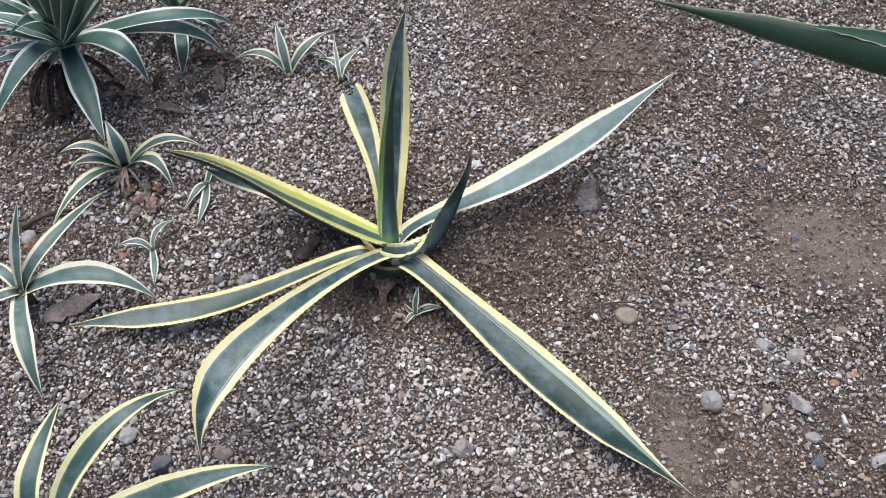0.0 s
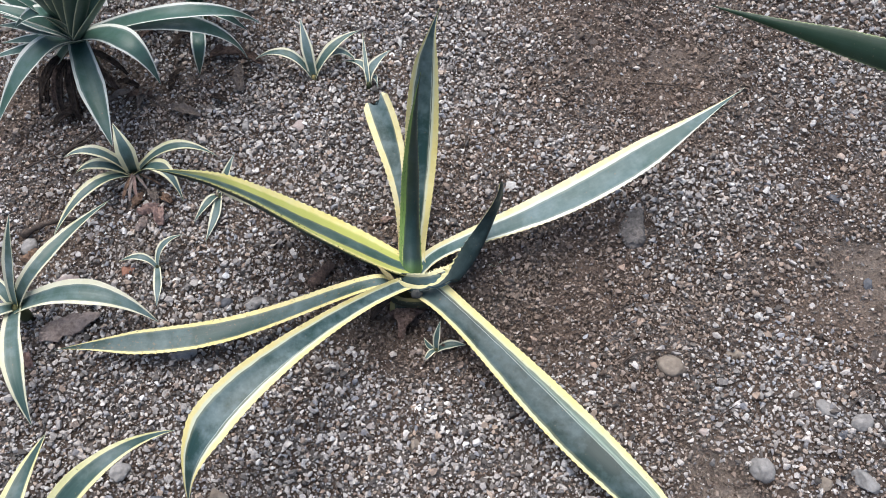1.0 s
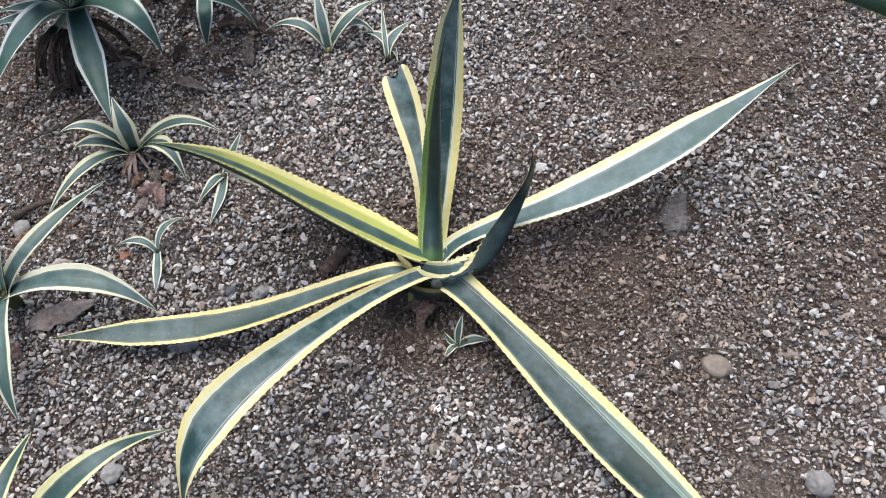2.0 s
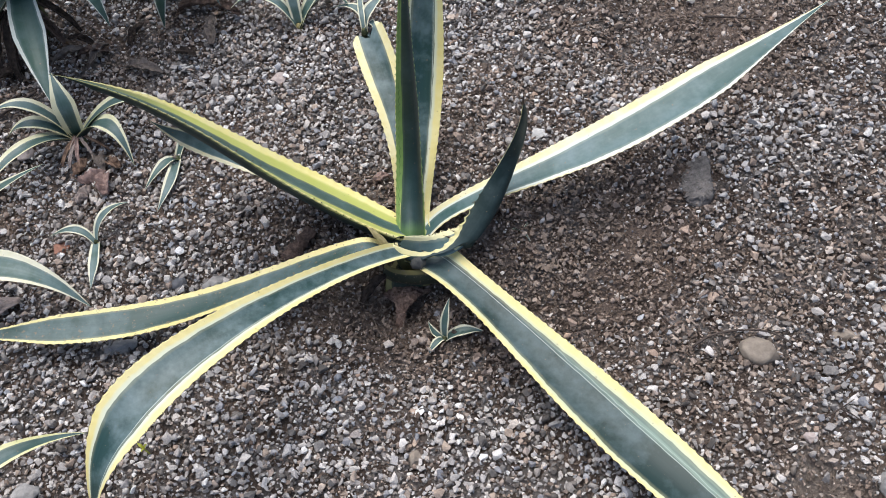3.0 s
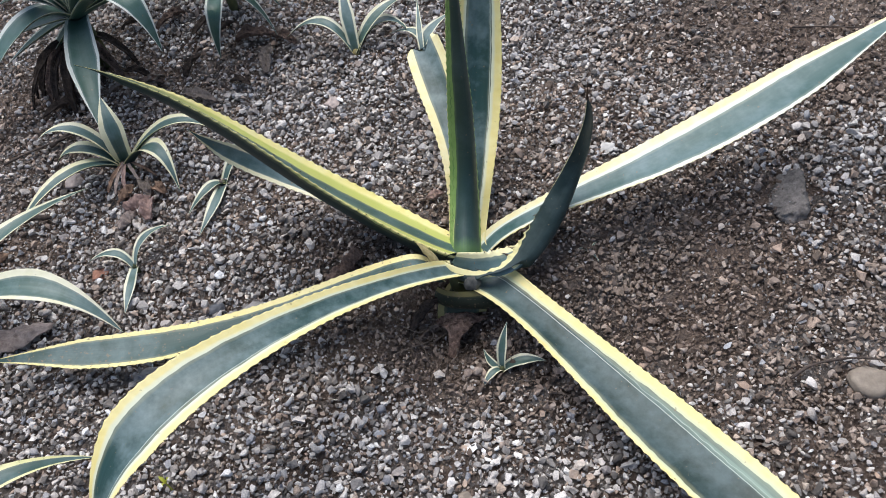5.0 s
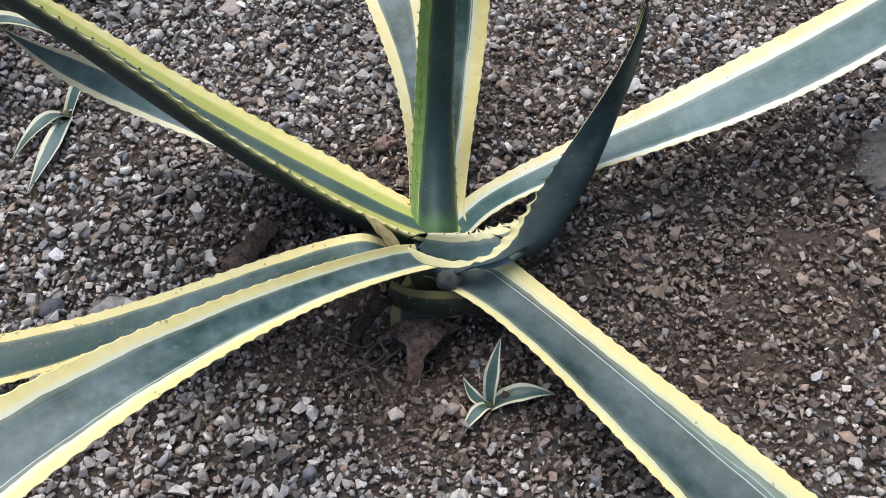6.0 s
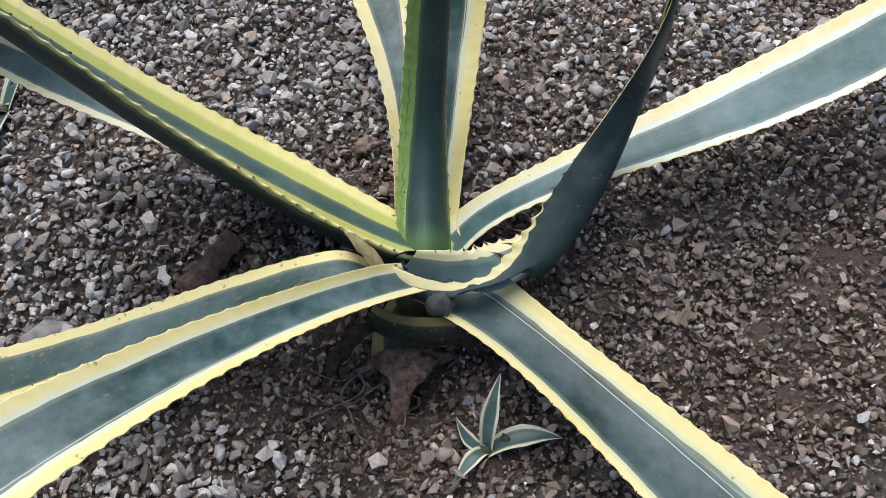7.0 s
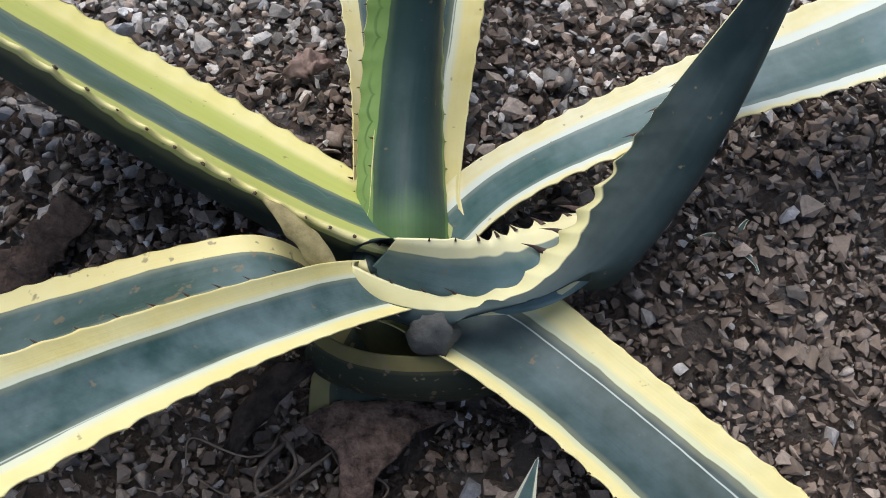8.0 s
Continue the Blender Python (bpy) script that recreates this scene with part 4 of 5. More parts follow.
big_leaf(agave, [(0.020, -0.050, -0.004), (0.034, -0.066, 0.006), (0.052, -0.072, 0.013), (0.070, -0.070, 0.012), (0.088, -0.060, 0.002)], [(-0.001, -0.003, -0.009), (0, -0.002, -0.011), (0, -0.002, -0.012), (0.001, -0.002, -0.012), (0.001, -0.002, -0.009)], face=(0.05, -0.6, 0.5), label="broad olive leaf base clasping the stem, with painted shade",
         upper=M_SHEATH_SHADED, lower=M_UNDER, taper=False, teeth=0.0, tip=0, scallop=0.0, count=40, fold=(-0.35, -0.35), thick=0.006, seed=33)
part("dead_leaf", withered("dead_leaf", [(0.042, -0.060, -0.020), (0.041, -0.070, -0.014), (0.038, -0.078, -0.016), (0.035, -0.088, -0.026), (0.032, -0.100, -0.040)],
                           [(0.024, 0.001, 0), (0.024, 0.002, 0.001), (0.010, -0.003, 0.003), (0.002, 0, 0.003), (0.006, 0, 0)], M_DRY_PINK, -0.35, 3, crumple=0.65), agave, "brown shrivelled leaf hanging below the crown")
part("dead_leaf", withered("dead_leaf", [(0.020, -0.056, 0.000), (0.006, -0.066, -0.006), (-0.004, -0.074, -0.018), (-0.010, -0.080, -0.030)],
                           [(0.010, 0.003, 0), (0.009, 0.002, 0.001), (0.006, 0, 0.002), (0.002, 0, 0)], M_DRY_BLACK, -0.4, 8), agave, "blackened shrivelled leaf hanging below the crown")
part("knob", blob("knob", (0.059, -0.061, 0.027), (0.0155, 0.013, 0.015), M_STONE_KNOB, 4.0, 0.30), agave, "dark grey round knob between leaf bases")
part("leaf_scrap", withered("leaf_scrap", [(0.033, -0.055, 0.040), (0.027, -0.052, 0.058), (0.019, -0.045, 0.062), (0.010, -0.036, 0.060)],
                            [(0.0025, 0.002, 0.001), (0.003, 0.0028, 0.001), (0.0024, 0.0024, 0.001), (0.0003, 0.0003, 0)], M_SCRAP, 0.5, 5, 0.0008, 0.15), agave, "thin pale torn leaf scrap")
for k in range(7):
    rng = np.random.default_rng(70 + k)
    a = np.array((0.030 + 0.02 * rng.normal(), -0.072 + 0.006 * rng.normal(), -0.030))
    d = np.array((-0.030 + 0.035 * rng.normal(), -0.036 + 0.012 * rng.normal(), 0.0))
    line = [tuple(a)]
    for q in (0.2, 0.4, 0.6, 0.8, 1.0):
        p = a + q * d + 0.014 * rng.normal(size=3) * (1, 1, 0)
        line.append((p[0], p[1], float(mound(p[0], p[1])) + rng.uniform(0.004, 0.012)))
    part("root", strand("root", line, 0.00045 + 0.0002 * (k % 3), M_ROOT), agave, "thin pale dry root")


def dead_leaf(points, half, mat, curl, seed, label, crumple=1.0):
    x = [(p[0], p[1], float(mound(p[0], p[1])) + p[2]) for p in points]
    return tagged(new("dead_leaf", withered("dead_leaf", x, half, mat, curl, seed, crumple=crumple)), label, "leaf", "dead leaves on the bed")


dead_leaf([(-0.094, -0.032, 0.003), (-0.084, -0.021, 0.016), (-0.074, -0.019, 0.014), (-0.062, -0.007, 0.020)], [(0.003, -0.005, 0.003), (0.006, -0.008, 0.008), (0.004, -0.008, -0.006), (0.003, -0.005, 0.003)], M_DRY_DARK, 1.2, 11, "dark brown crumpled dead leaf on the gravel", 2.0)
dead_leaf([(-0.462, -0.108, 0.010), (-0.435, -0.090, 0.014), (-0.410, -0.092, 0.014), (-0.382, -0.076, 0.008)], [(0.003, -0.010, 0), (0.004, -0.022, 0.002), (0.003, -0.018, 0.003), (0.001, -0.003, 0)], M_DRY_PALE, 0.25, 14, "pale brown flat dead leaf on the gravel")
for k, (x, y, a, size, mat) in enumerate([(-0.345, 0.095, 20, 0.036, M_DRY_RED), (-0.322, 0.080, 100, 0.032, M_DRY_RED), (-0.350, 0.070, 60, 0.030, M_DRY_PALE), (-0.318, 0.106, 150, 0.022, M_DRY),
                                          (-0.365, 0.110, 240, 0.028, M_DRY), (-0.336, 0.112, 300, 0.026, M_DRY_GREY), (0.014, 0.054, 15, 0.020, M_DRY_RED), (-0.470, -0.140, 120, 0.026, M_DRY_RED), (-0.500, 0.020, 30, 0.040, M_DRY)]):
    c, s_ = math.cos(radians(a)) * size, math.sin(radians(a)) * size
    w = np.array((-s_, c, 0)) * 0.26
    dead_leaf([(x - c / 2, y - s_ / 2, 0.008), (x - c / 6, y - s_ / 6, 0.018), (x + c / 6, y + s_ / 6, 0.015), (x + c / 2, y + s_ / 2, 0.007)],
              [tuple(w * 0.4), tuple(w * 1.3), tuple(w * 1.2), tuple(w * 0.1)], mat, 0.9 if k % 2 else -0.9, 20 + k,
              "small reddish dead leaf on the gravel" if mat is M_DRY_RED else "small shrivelled brown dead leaf", 2.2)


# dark litter, added to imitate the shaded ground round the rosettes
for k in range(16):
    rng = np.random.default_rng(500 + k)
    x, y, a, size = rng.uniform(-0.50, -0.22), rng.uniform(0.25, 0.43), rng.uniform(0, 360), rng.uniform(0.028, 0.055)
    c, s_ = math.cos(radians(a)) * size, math.sin(radians(a)) * size
    w = np.array((-s_, c, 0)) * 0.16
    dead_leaf([(x - c / 2, y - s_ / 2, 0.007), (x - c / 6, y - s_ / 6, 0.020), (x + c / 6, y + s_ / 6, 0.012), (x + c / 2, y + s_ / 2, 0.009)],
              [tuple(w * 0.5), tuple(w * 1.2), tuple(w), tuple(w * 0.2)], (M_DRY_BLACK, M_DRY_DARK, M_DRY_BLACK, M_DRY_GREY)[k % 4], 0.8, 90 + k, "dark curled dead leaf added as shade below a rosette", 1.8)


def twig(points, radius, label):
    x = [(px, py, float(mound(px, py)) + pz) for px, py, pz in points]
    return tagged(new("twig", strand("twig", x, radius, M_TWIG)), label, "twig", "twigs on the bed")


twig([(0.330, -0.146, 0.008), (0.360, -0.118, 0.010), (0.385, -0.150, 0.022), (0.395, -0.118, 0.018), (0.432, -0.158, 0.008)], 0.0015, "crooked dark twig beside a brown stone")
twig([(0.745, 0.262, 0.010), (0.790, 0.235, 0.012), (0.775, 0.205, 0.014), (0.806, 0.160, 0.008)], 0.0016, "thin forked twig on the gravel")
twig([(0.40, 0.300, 0.008), (0.44, 0.290, 0.012), (0.47, 0.285, 0.012), (0.50, 0.270, 0.008)], 0.0012, "thin dry twig on the gravel")
twig([(0.436, -0.225, 0.010), (0.452, -0.217, 0.013), (0.466, -0.207, 0.010)], 0.0009, "thin broken twig on the gravel")
twig([(0.452, -0.217, 0.010), (0.461, -0.222, 0.013), (0.471, -0.235, 0.010)], 0.0008, "thin pale twig among small stones")
twig([(0.600, -0.215, 0.010), (0.617, -0.196, 0.013), (0.641, -0.187, 0.010)], 0.0009, "thin bent twig beside a grey stone")
twig([(0.632, -0.223, 0.010), (0.637, -0.241, 0.013), (0.646, -0.256, 0.010)], 0.0014, "short dark twig on the soil")
twig([(0.461, -0.343, 0.010), (0.474, -0.333, 0.013), (0.480, -0.313, 0.010)], 0.0008, "thin curved grass stem on the gravel")
twig([(0.625, 0.390, 0.010), (0.627, 0.376, 0.013), (0.629, 0.363, 0.010)], 0.0012, "short pale stick on the gravel")
twig([(-0.545, 0.165, 0.008), (-0.50, 0.19, 0.012), (-0.46, 0.20, 0.012), (-0.42, 0.235, 0.008)], 0.0016, "thin dark twig below a rosette")
twig([(-0.490, 0.190, 0.008), (-0.445, 0.225, 0.014)], 0.0030, "short brown stick lying on the gravel")
twig([(-0.525, 0.050, 0.008), (-0.491, 0.073, 0.020), (-0.451, 0.081, 0.010)], 0.0055, "dark piece of bark lying behind a young agave")


# ---- smaller agaves ----
def small_agave(base, leaves, label, upper, lower, group="", teeth=0.0, fold=(0.4, 0.25), thick=0.003, count=28, category="agave", name="agave_offset", stem=None):
    stem = stem or M_CORE
    plant = empty(name, base, label, category, group)
    b = np.array(base, float)
    low = float(mound(b[0], b[1])) - 0.004
    wide = 0.55 * max(w for _, _, w in leaves)
    part("stem", blob("stem", (b[0], b[1], (b[2] + low) / 2), (wide, wide, b[2] - low + 0.006), stem, 3.0 + b[0]), plant)
    for k, (ctrl, tip, width) in enumerate(leaves):
        end = b + np.array(tip)
        d = end - b
        side = np.cross(d, (0, 0, 1.0))
        if np.linalg.norm(side[:2]) < 0.35 * np.linalg.norm(d):
            side = side + 0.02 * np.array((1.0, 0.2, 0))
        side = side / np.linalg.norm(side) * width / 2
        if isinstance(ctrl, list):
            spine = [b, *[b + np.array(q) for q in ctrl], end]
        else:
            mid = b + np.array(ctrl)
            spine = [b, b + 2 / 3 * (mid - b), end + 2 / 3 * (mid - end), end]
        half = [side * 0.75, side * 1.0, side * 1.45, side * 0.5]
        sec = leaf_sections(spine, half, count, True, b + np.array((0, 0, 3.0)), 0.5)
        ob = part("leaf", leaf_mesh("leaf", sec, fold, thick, upper, lower, 0.0005 if teeth else 0.0, 0.012, 40 + k), plant)
        if teeth:
            part("marginal_teeth", teeth_mesh("marginal_teeth", sec, 0.012, teeth, fold, 0.0005, k), ob)["kind"] = "stuff"
    return plant


OFFSETS = "young agaves round the large one"
striped = small_agave((-0.374, 0.151, 0.006), [
        ((-0.028, 0.009, 0.09), (-0.082, -0.007, 0.056), 0.018),
        ((-0.037, -0.01, 0.075), (-0.088, -0.004, 0.006), 0.018),
        ((-0.044, -0.03, 0.064), (-0.095, -0.111, 0.009), 0.02),
        ((0.07, 0, 0.078), (0.084, -0.05, 0), 0.022),
        ((0.075, 0.027, 0.086), (0.133, 0.012, 0.024), 0.018),
        ((0.019, -0.014, 0.074), (-0.014, 0.043, 0.069), 0.026)], "young striped agave with dead leaves at its foot", M_PUP_CREAM, M_UNDER, OFFSETS)
small_agave((-0.49, -0.076, 0.03), [
        ((0.016, 0.026, 0.075), (0.042, 0.071, 0.13), 0.02),
        ((0.045, 0.035, 0.08), (0.101, 0.168, 0), 0.024),
        ((0.14, 0.014, 0.089), (0.199, -0.018, -0.018), 0.034),
        ((0.043, -0.102, 0.07), (0.054, -0.16, -0.02), 0.028),
        ((-0.009, 0.022, 0.03), (-0.063, 0.049, 0.02), 0.018),
        ((0.004, -0.024, 0.045), (-0.072, -0.014, -0.01), 0.018)], "young blue-green agave with white and yellow leaf edges", M_PUP, M_UNDER, OFFSETS)
small_agave((-0.379, -0.432, 0.03), [
        ([(-0.040, 0.020, 0.080), (0.005, 0.116, 0.086)], (-0.013, 0.174, 0.023), 0.03),
        ([(0.027, 0.039, 0.101), (0.102, 0.129, 0.151)], (0.164, 0.168, 0.059), 0.033),
        ([(0.091, 0.013, 0.071), (0.216, 0.040, 0.137)], (0.290, 0.050, 0.097), 0.036)], "young agave with arching yellow-edged leaves", M_PUP_ARCH, M_UNDER, OFFSETS, teeth=0.0018)
small_agave((-0.313, -0.004, 0.004), [
        ((-0.016, 0.015, 0.027), (-0.056, 0.007, 0.002), 0.011),
        ((0.001, 0.03, 0.028), (0.037, 0.042, 0.016), 0.011),
        ((0.013, -0.034, 0.016), (0.01, -0.062, 0), 0.012)], "tiny three-leaved agave offset in the gravel", M_PUP, M_UNDER, OFFSETS, thick=0.0015)
small_agave((-0.24, 0.111, 0.006), [
        ((0.012, 0.022, 0.023), (0.025, 0.053, 0.029), 0.012),
        ((-0.005, -0.013, 0.025), (-0.031, -0.046, -0.002), 0.013),
        ((0.011, -0.039, 0.021), (-0.009, -0.077, -0.002), 0.014)], "small narrow agave offset in the gravel", M_PUP, M_UNDER, OFFSETS, thick=0.0015)
small_agave((-0.117, 0.327, 0.006), [
        ((-0.003, 0.016, 0.048), (-0.016, 0.067, 0.059), 0.017),
        ((-0.031, 0.02, 0.079), (-0.104, 0.034, -0.002), 0.016),
        ((0.026, 0.03, 0.051), (0.075, 0.062, 0.034), 0.018),
        ((0.037, 0.057, 0.048), (0.077, 0.012, 0), 0.016)], "small agave offset with a yellow base", M_PUP, M_UNDER, OFFSETS, thick=0.002, stem=M_STUMP)
small_agave((-0.029, 0.311, 0.006), [
        ((-0.003, 0.023, 0.02), (0.037, 0.046, 0.024), 0.016),
        ((0.004, 0.036, 0.027), (-0.049, 0.042, 0.002), 0.012),
        ((-0.002, 0.011, 0.02), (-0.011, 0.084, 0.024), 0.008),
        ((0.012, 0.026, 0.009), (0.015, -0.009, -0.002), 0.01)], "small drooping agave offset beside another", M_PUP, M_UNDER, OFFSETS, thick=0.002)
small_agave((0.083, -0.121, -0.026), [
        ((0, 0.007, 0.025), (0.008, 0.028, 0.036), 0.009),
        ((0.019, 0.008, 0.014), (0.041, 0.004, 0.006), 0.012),
        ((-0.007, -0.005, 0.014), (-0.019, -0.02, -0.004), 0.008),
        ((-0.011, 0, 0.009), (-0.016, 0.013, 0.014), 0.007)], "tiny white-edged agave offset below the large plant", M_PUP, M_UNDER, OFFSETS, thick=0.0012)
rosette = small_agave((-0.469, 0.346, 0.09), [
        ((0.046, -0.097, 0.012), (0.073, -0.172, -0.045), 0.038),
        ((0.153, -0.089, 0.142), (0.146, -0.091, -0.005), 0.036),
        ((0.26, -0.052, 0.135), (0.247, 0.009, -0.07), 0.03),
        ((0.26, -0.065, 0.165), (0.268, 0.061, -0.05), 0.028),
        ((-0.018, -0.064, 0.1), (-0.14, -0.129, -0.08), 0.038),
        ((-0.026, -0.042, 0.055), (-0.137, 0.019, -0.03), 0.02),
        ((0.057, -0.078, 0.185), (-0.051, -0.044, 0.07), 0.032),
        ((0.012, -0.058, 0.105), (-0.108, 0.018, 0.03), 0.026),
        ((0.012, -0.062, 0.1), (-0.132, 0.028, 0), 0.024),
        ((0.036, -0.075, 0.155), (-0.053, -0.025, 0.13), 0.026),
        ((0.062, -0.089, 0.195), (0.011, -0.073, 0.21), 0.026),
        ((0.071, -0.085, 0.195), (0.084, -0.124, 0.29), 0.026),
        ((0.093, -0.1, 0.215), (0.139, -0.153, 0.33), 0.028),
        ((0.11, -0.104, 0.215), (0.168, -0.151, 0.33), 0.028),
        ((0.133, -0.119, 0.215), (0.18, -0.126, 0.29), 0.026),
        ((0.151, -0.136, 0.215), (0.176, -0.075, 0.21), 0.026),
        ((0.027, -0.074, 0.135), (-0.115, -0.011, 0.09), 0.024),
        ((-0.045, -0.009, 0), (-0.131, -0.015, -0.06), 0.024),
        ((-0.034, -0.007, -0.02), (-0.092, -0.038, -0.08), 0.022),
        ((-0.036, -0.021, 0.02), (-0.163, -0.005, -0.04), 0.024),
        ((0.039, -0.077, 0.13), (-0.126, 0.009, 0.06), 0.022),
        # unseen back leaves, added to block sky light from the ground below
        *[((0.12 * math.cos(a), 0.12 * math.sin(a), rise), (0.26 * math.cos(a), 0.26 * math.sin(a), rise * 1.25 - 0.03), 0.036)
          for a, rise in ((0.55, 0.13), (0.95, 0.20), (1.3, 0.12), (1.65, 0.21), (2.0, 0.13), (2.4, 0.20), (2.8, 0.12), (1.45, 0.28), (0.75, 0.27), (2.2, 0.27))]], "dense green agave rosette with thin white leaf edges", M_GREEN, M_GREEN_UNDER, teeth=0.0, name="agave_rosette", thick=0.004, fold=(0.35, 0.2), count=40)
small_agave((-0.309, 0.445, 0.05), [
        ((0.062, -0.18, 0.102), (0.008, -0.109, -0.044), 0.022),
        ((0.018, -0.074, 0.105), (-0.037, -0.003, 0.07), 0.02),
        ((0.052, -0.05, 0.095), (0.077, -0.013, 0.09), 0.02),
        ((0.029, -0.065, 0.115), (0.022, -0.033, 0.13), 0.02),
        ((0.081, -0.112, 0.11), (0.085, -0.042, -0.02), 0.018),
        # ring of extra leaves, added only to deepen the shade here
        *[((0.07 * math.cos(a), 0.07 * math.sin(a), 0.11), (0.17 * math.cos(a), 0.17 * math.sin(a), rise), 0.024)
          for a, rise in ((-0.5, 0.10), (0.1, 0.06), (0.7, 0.14), (1.3, 0.08), (1.9, 0.15), (2.5, 0.08))]], "dark green agave in the shade behind a rosette", M_GREEN, M_GREEN_UNDER, name="agave_rosette", thick=0.003)

for plant, foot, count, angles, reach, drop in ((rosette, (-0.495, 0.352, 0.056), 16, (-2.9, 0.1), (0.040, 0.085), 0.052), (striped, (-0.371, 0.150, 0.014), 6, (-2.2, -0.4), (0.020, 0.045), 0.010)):
    for k in range(count):
        rng = np.random.default_rng(300 + k + 40 * count)
        a = rng.uniform(*angles)
        d = np.array((math.cos(a), math.sin(a), 0.0))
        b0 = np.array(foot) + 0.4 * drop * d
        r = rng.uniform(*reach)
        side = np.array((-d[1], d[0], 0.0)) * rng.uniform(0.003, 0.007) * (1.0 if plant is rosette else 0.55)
        pts = [tuple(b0), tuple(b0 + d * r * 0.6), tuple(b0 + d * r * 0.9 + (0, 0, -0.6 * drop)), tuple(b0 + d * r + (0, 0, -drop))]
        # the rosette's brown skirt is blackened to carry the shade beneath it
        dry = (M_DRY_BLACK, M_DRY_BLACK, M_DRY_DARK) if plant is rosette else (M_DRY_RED, M_DRY_PALE, M_DRY)
        part("dead_leaf", withered("dead_leaf", pts, [tuple(side * q) for q in (0.7, 1.2, 0.9, 0.3)], dry[k % 3], 0.7, 60 + k), plant, "brown dead leaf at the foot of the plant")
SPROUT = "tiny seedlings in the gravel"
small_agave((0.168, -0.014, 0.004), [((-0.007, 0.006, 0.009), (-0.016, 0.002, 0.002), 0.0030), ((0.002, 0.007, 0.008), (0.006, 0.010, 0.006), 0.0022), ((0.004, -0.004, 0.007), (0.007, -0.010, 0.001), 0.0024)],
            "tiny striped agave seedling on bare soil", M_PUP, M_UNDER, SPROUT, thick=0.0008, name="seedling")
small_agave((-0.202, -0.248, 0.004), [((-0.002, 0.002, 0.007), (-0.005, 0.003, 0.007), 0.003), ((0.002, 0.002, 0.007), (0.005, 0.002, 0.007), 0.003), ((0.0, -0.002, 0.007), (0.001, -0.005, 0.006), 0.003)],
            "tiny yellow-green weed seedling in the gravel", M_WEED, M_WEED, SPROUT, thick=0.0006, category="weed", name="seedling", stem=M_WEED)

far_agave = empty("agave_plant", (1.26, 0.10, 0.0), "large agave whose long dark leaf hangs over the bed", "agave")
part("stem", blob("stem", (1.265, 0.10, 0.03), (0.09, 0.09, 0.09), M_CORE, 9.0), far_agave)
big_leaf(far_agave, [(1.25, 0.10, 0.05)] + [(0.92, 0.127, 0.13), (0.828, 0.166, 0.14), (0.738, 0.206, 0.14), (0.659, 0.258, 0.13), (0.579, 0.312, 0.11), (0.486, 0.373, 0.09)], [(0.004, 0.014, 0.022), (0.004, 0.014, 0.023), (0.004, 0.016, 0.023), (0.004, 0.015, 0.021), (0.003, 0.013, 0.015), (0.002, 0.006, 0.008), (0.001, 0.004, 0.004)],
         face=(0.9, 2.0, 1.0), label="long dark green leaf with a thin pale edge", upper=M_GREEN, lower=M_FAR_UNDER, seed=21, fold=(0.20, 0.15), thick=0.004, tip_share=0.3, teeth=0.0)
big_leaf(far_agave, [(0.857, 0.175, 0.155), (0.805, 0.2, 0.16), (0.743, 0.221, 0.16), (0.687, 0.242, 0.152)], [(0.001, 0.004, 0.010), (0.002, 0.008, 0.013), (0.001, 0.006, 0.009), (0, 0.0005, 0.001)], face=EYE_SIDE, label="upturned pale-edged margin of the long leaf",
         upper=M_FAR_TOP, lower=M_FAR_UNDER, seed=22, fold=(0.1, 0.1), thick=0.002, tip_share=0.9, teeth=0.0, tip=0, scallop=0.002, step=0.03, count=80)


# ---- single stones ----
def broken(bm, seed, planes, least):
    """Cuts flat faces on a round lump, as on a broken stone."""
    rng = np.random.default_rng(900 + int(seed))
    for _ in range(planes):
        n = Vector(rng.normal(size=3)).normalized()
        off = rng.uniform(least, 0.50)
        for v in bm.verts:
            over = v.co @ n - off
            if over > 0:
                v.co -= n * over


def stone(place, dims, yaw, label, tone, seed, round_=True, group=""):
    bm = bmesh.new()
    bmesh.ops.create_icosphere(bm, subdivisions=4, radius=0.56)
    broken(bm, seed, 8 if round_ else 13, 0.40 if round_ else 0.31)
    for v in bm.verts:
        v.co *= 1 + (0.10 if round_ else 0.14) * noise.fractal(v.co * 3.0 + Vector((seed, 0, 0)), 0.7, 2.1, 4)
        v.co = Vector((v.co.x * dims[0], v.co.y * dims[1], v.co.z * dims[2]))
    me = bpy.data.meshes.new("stone")
    bm.to_mesh(me)
    bm.free()
    me.materials.append(tone)
    me.shade_smooth()
    ob = new("stone", me)
    x, y = place
    ob.matrix_world = pose(x, y, float(mound(np.float64(x), np.float64(y))) + dims[2] * 0.26, 0, 0, yaw)
    return tagged(ob, label, "stone", group)


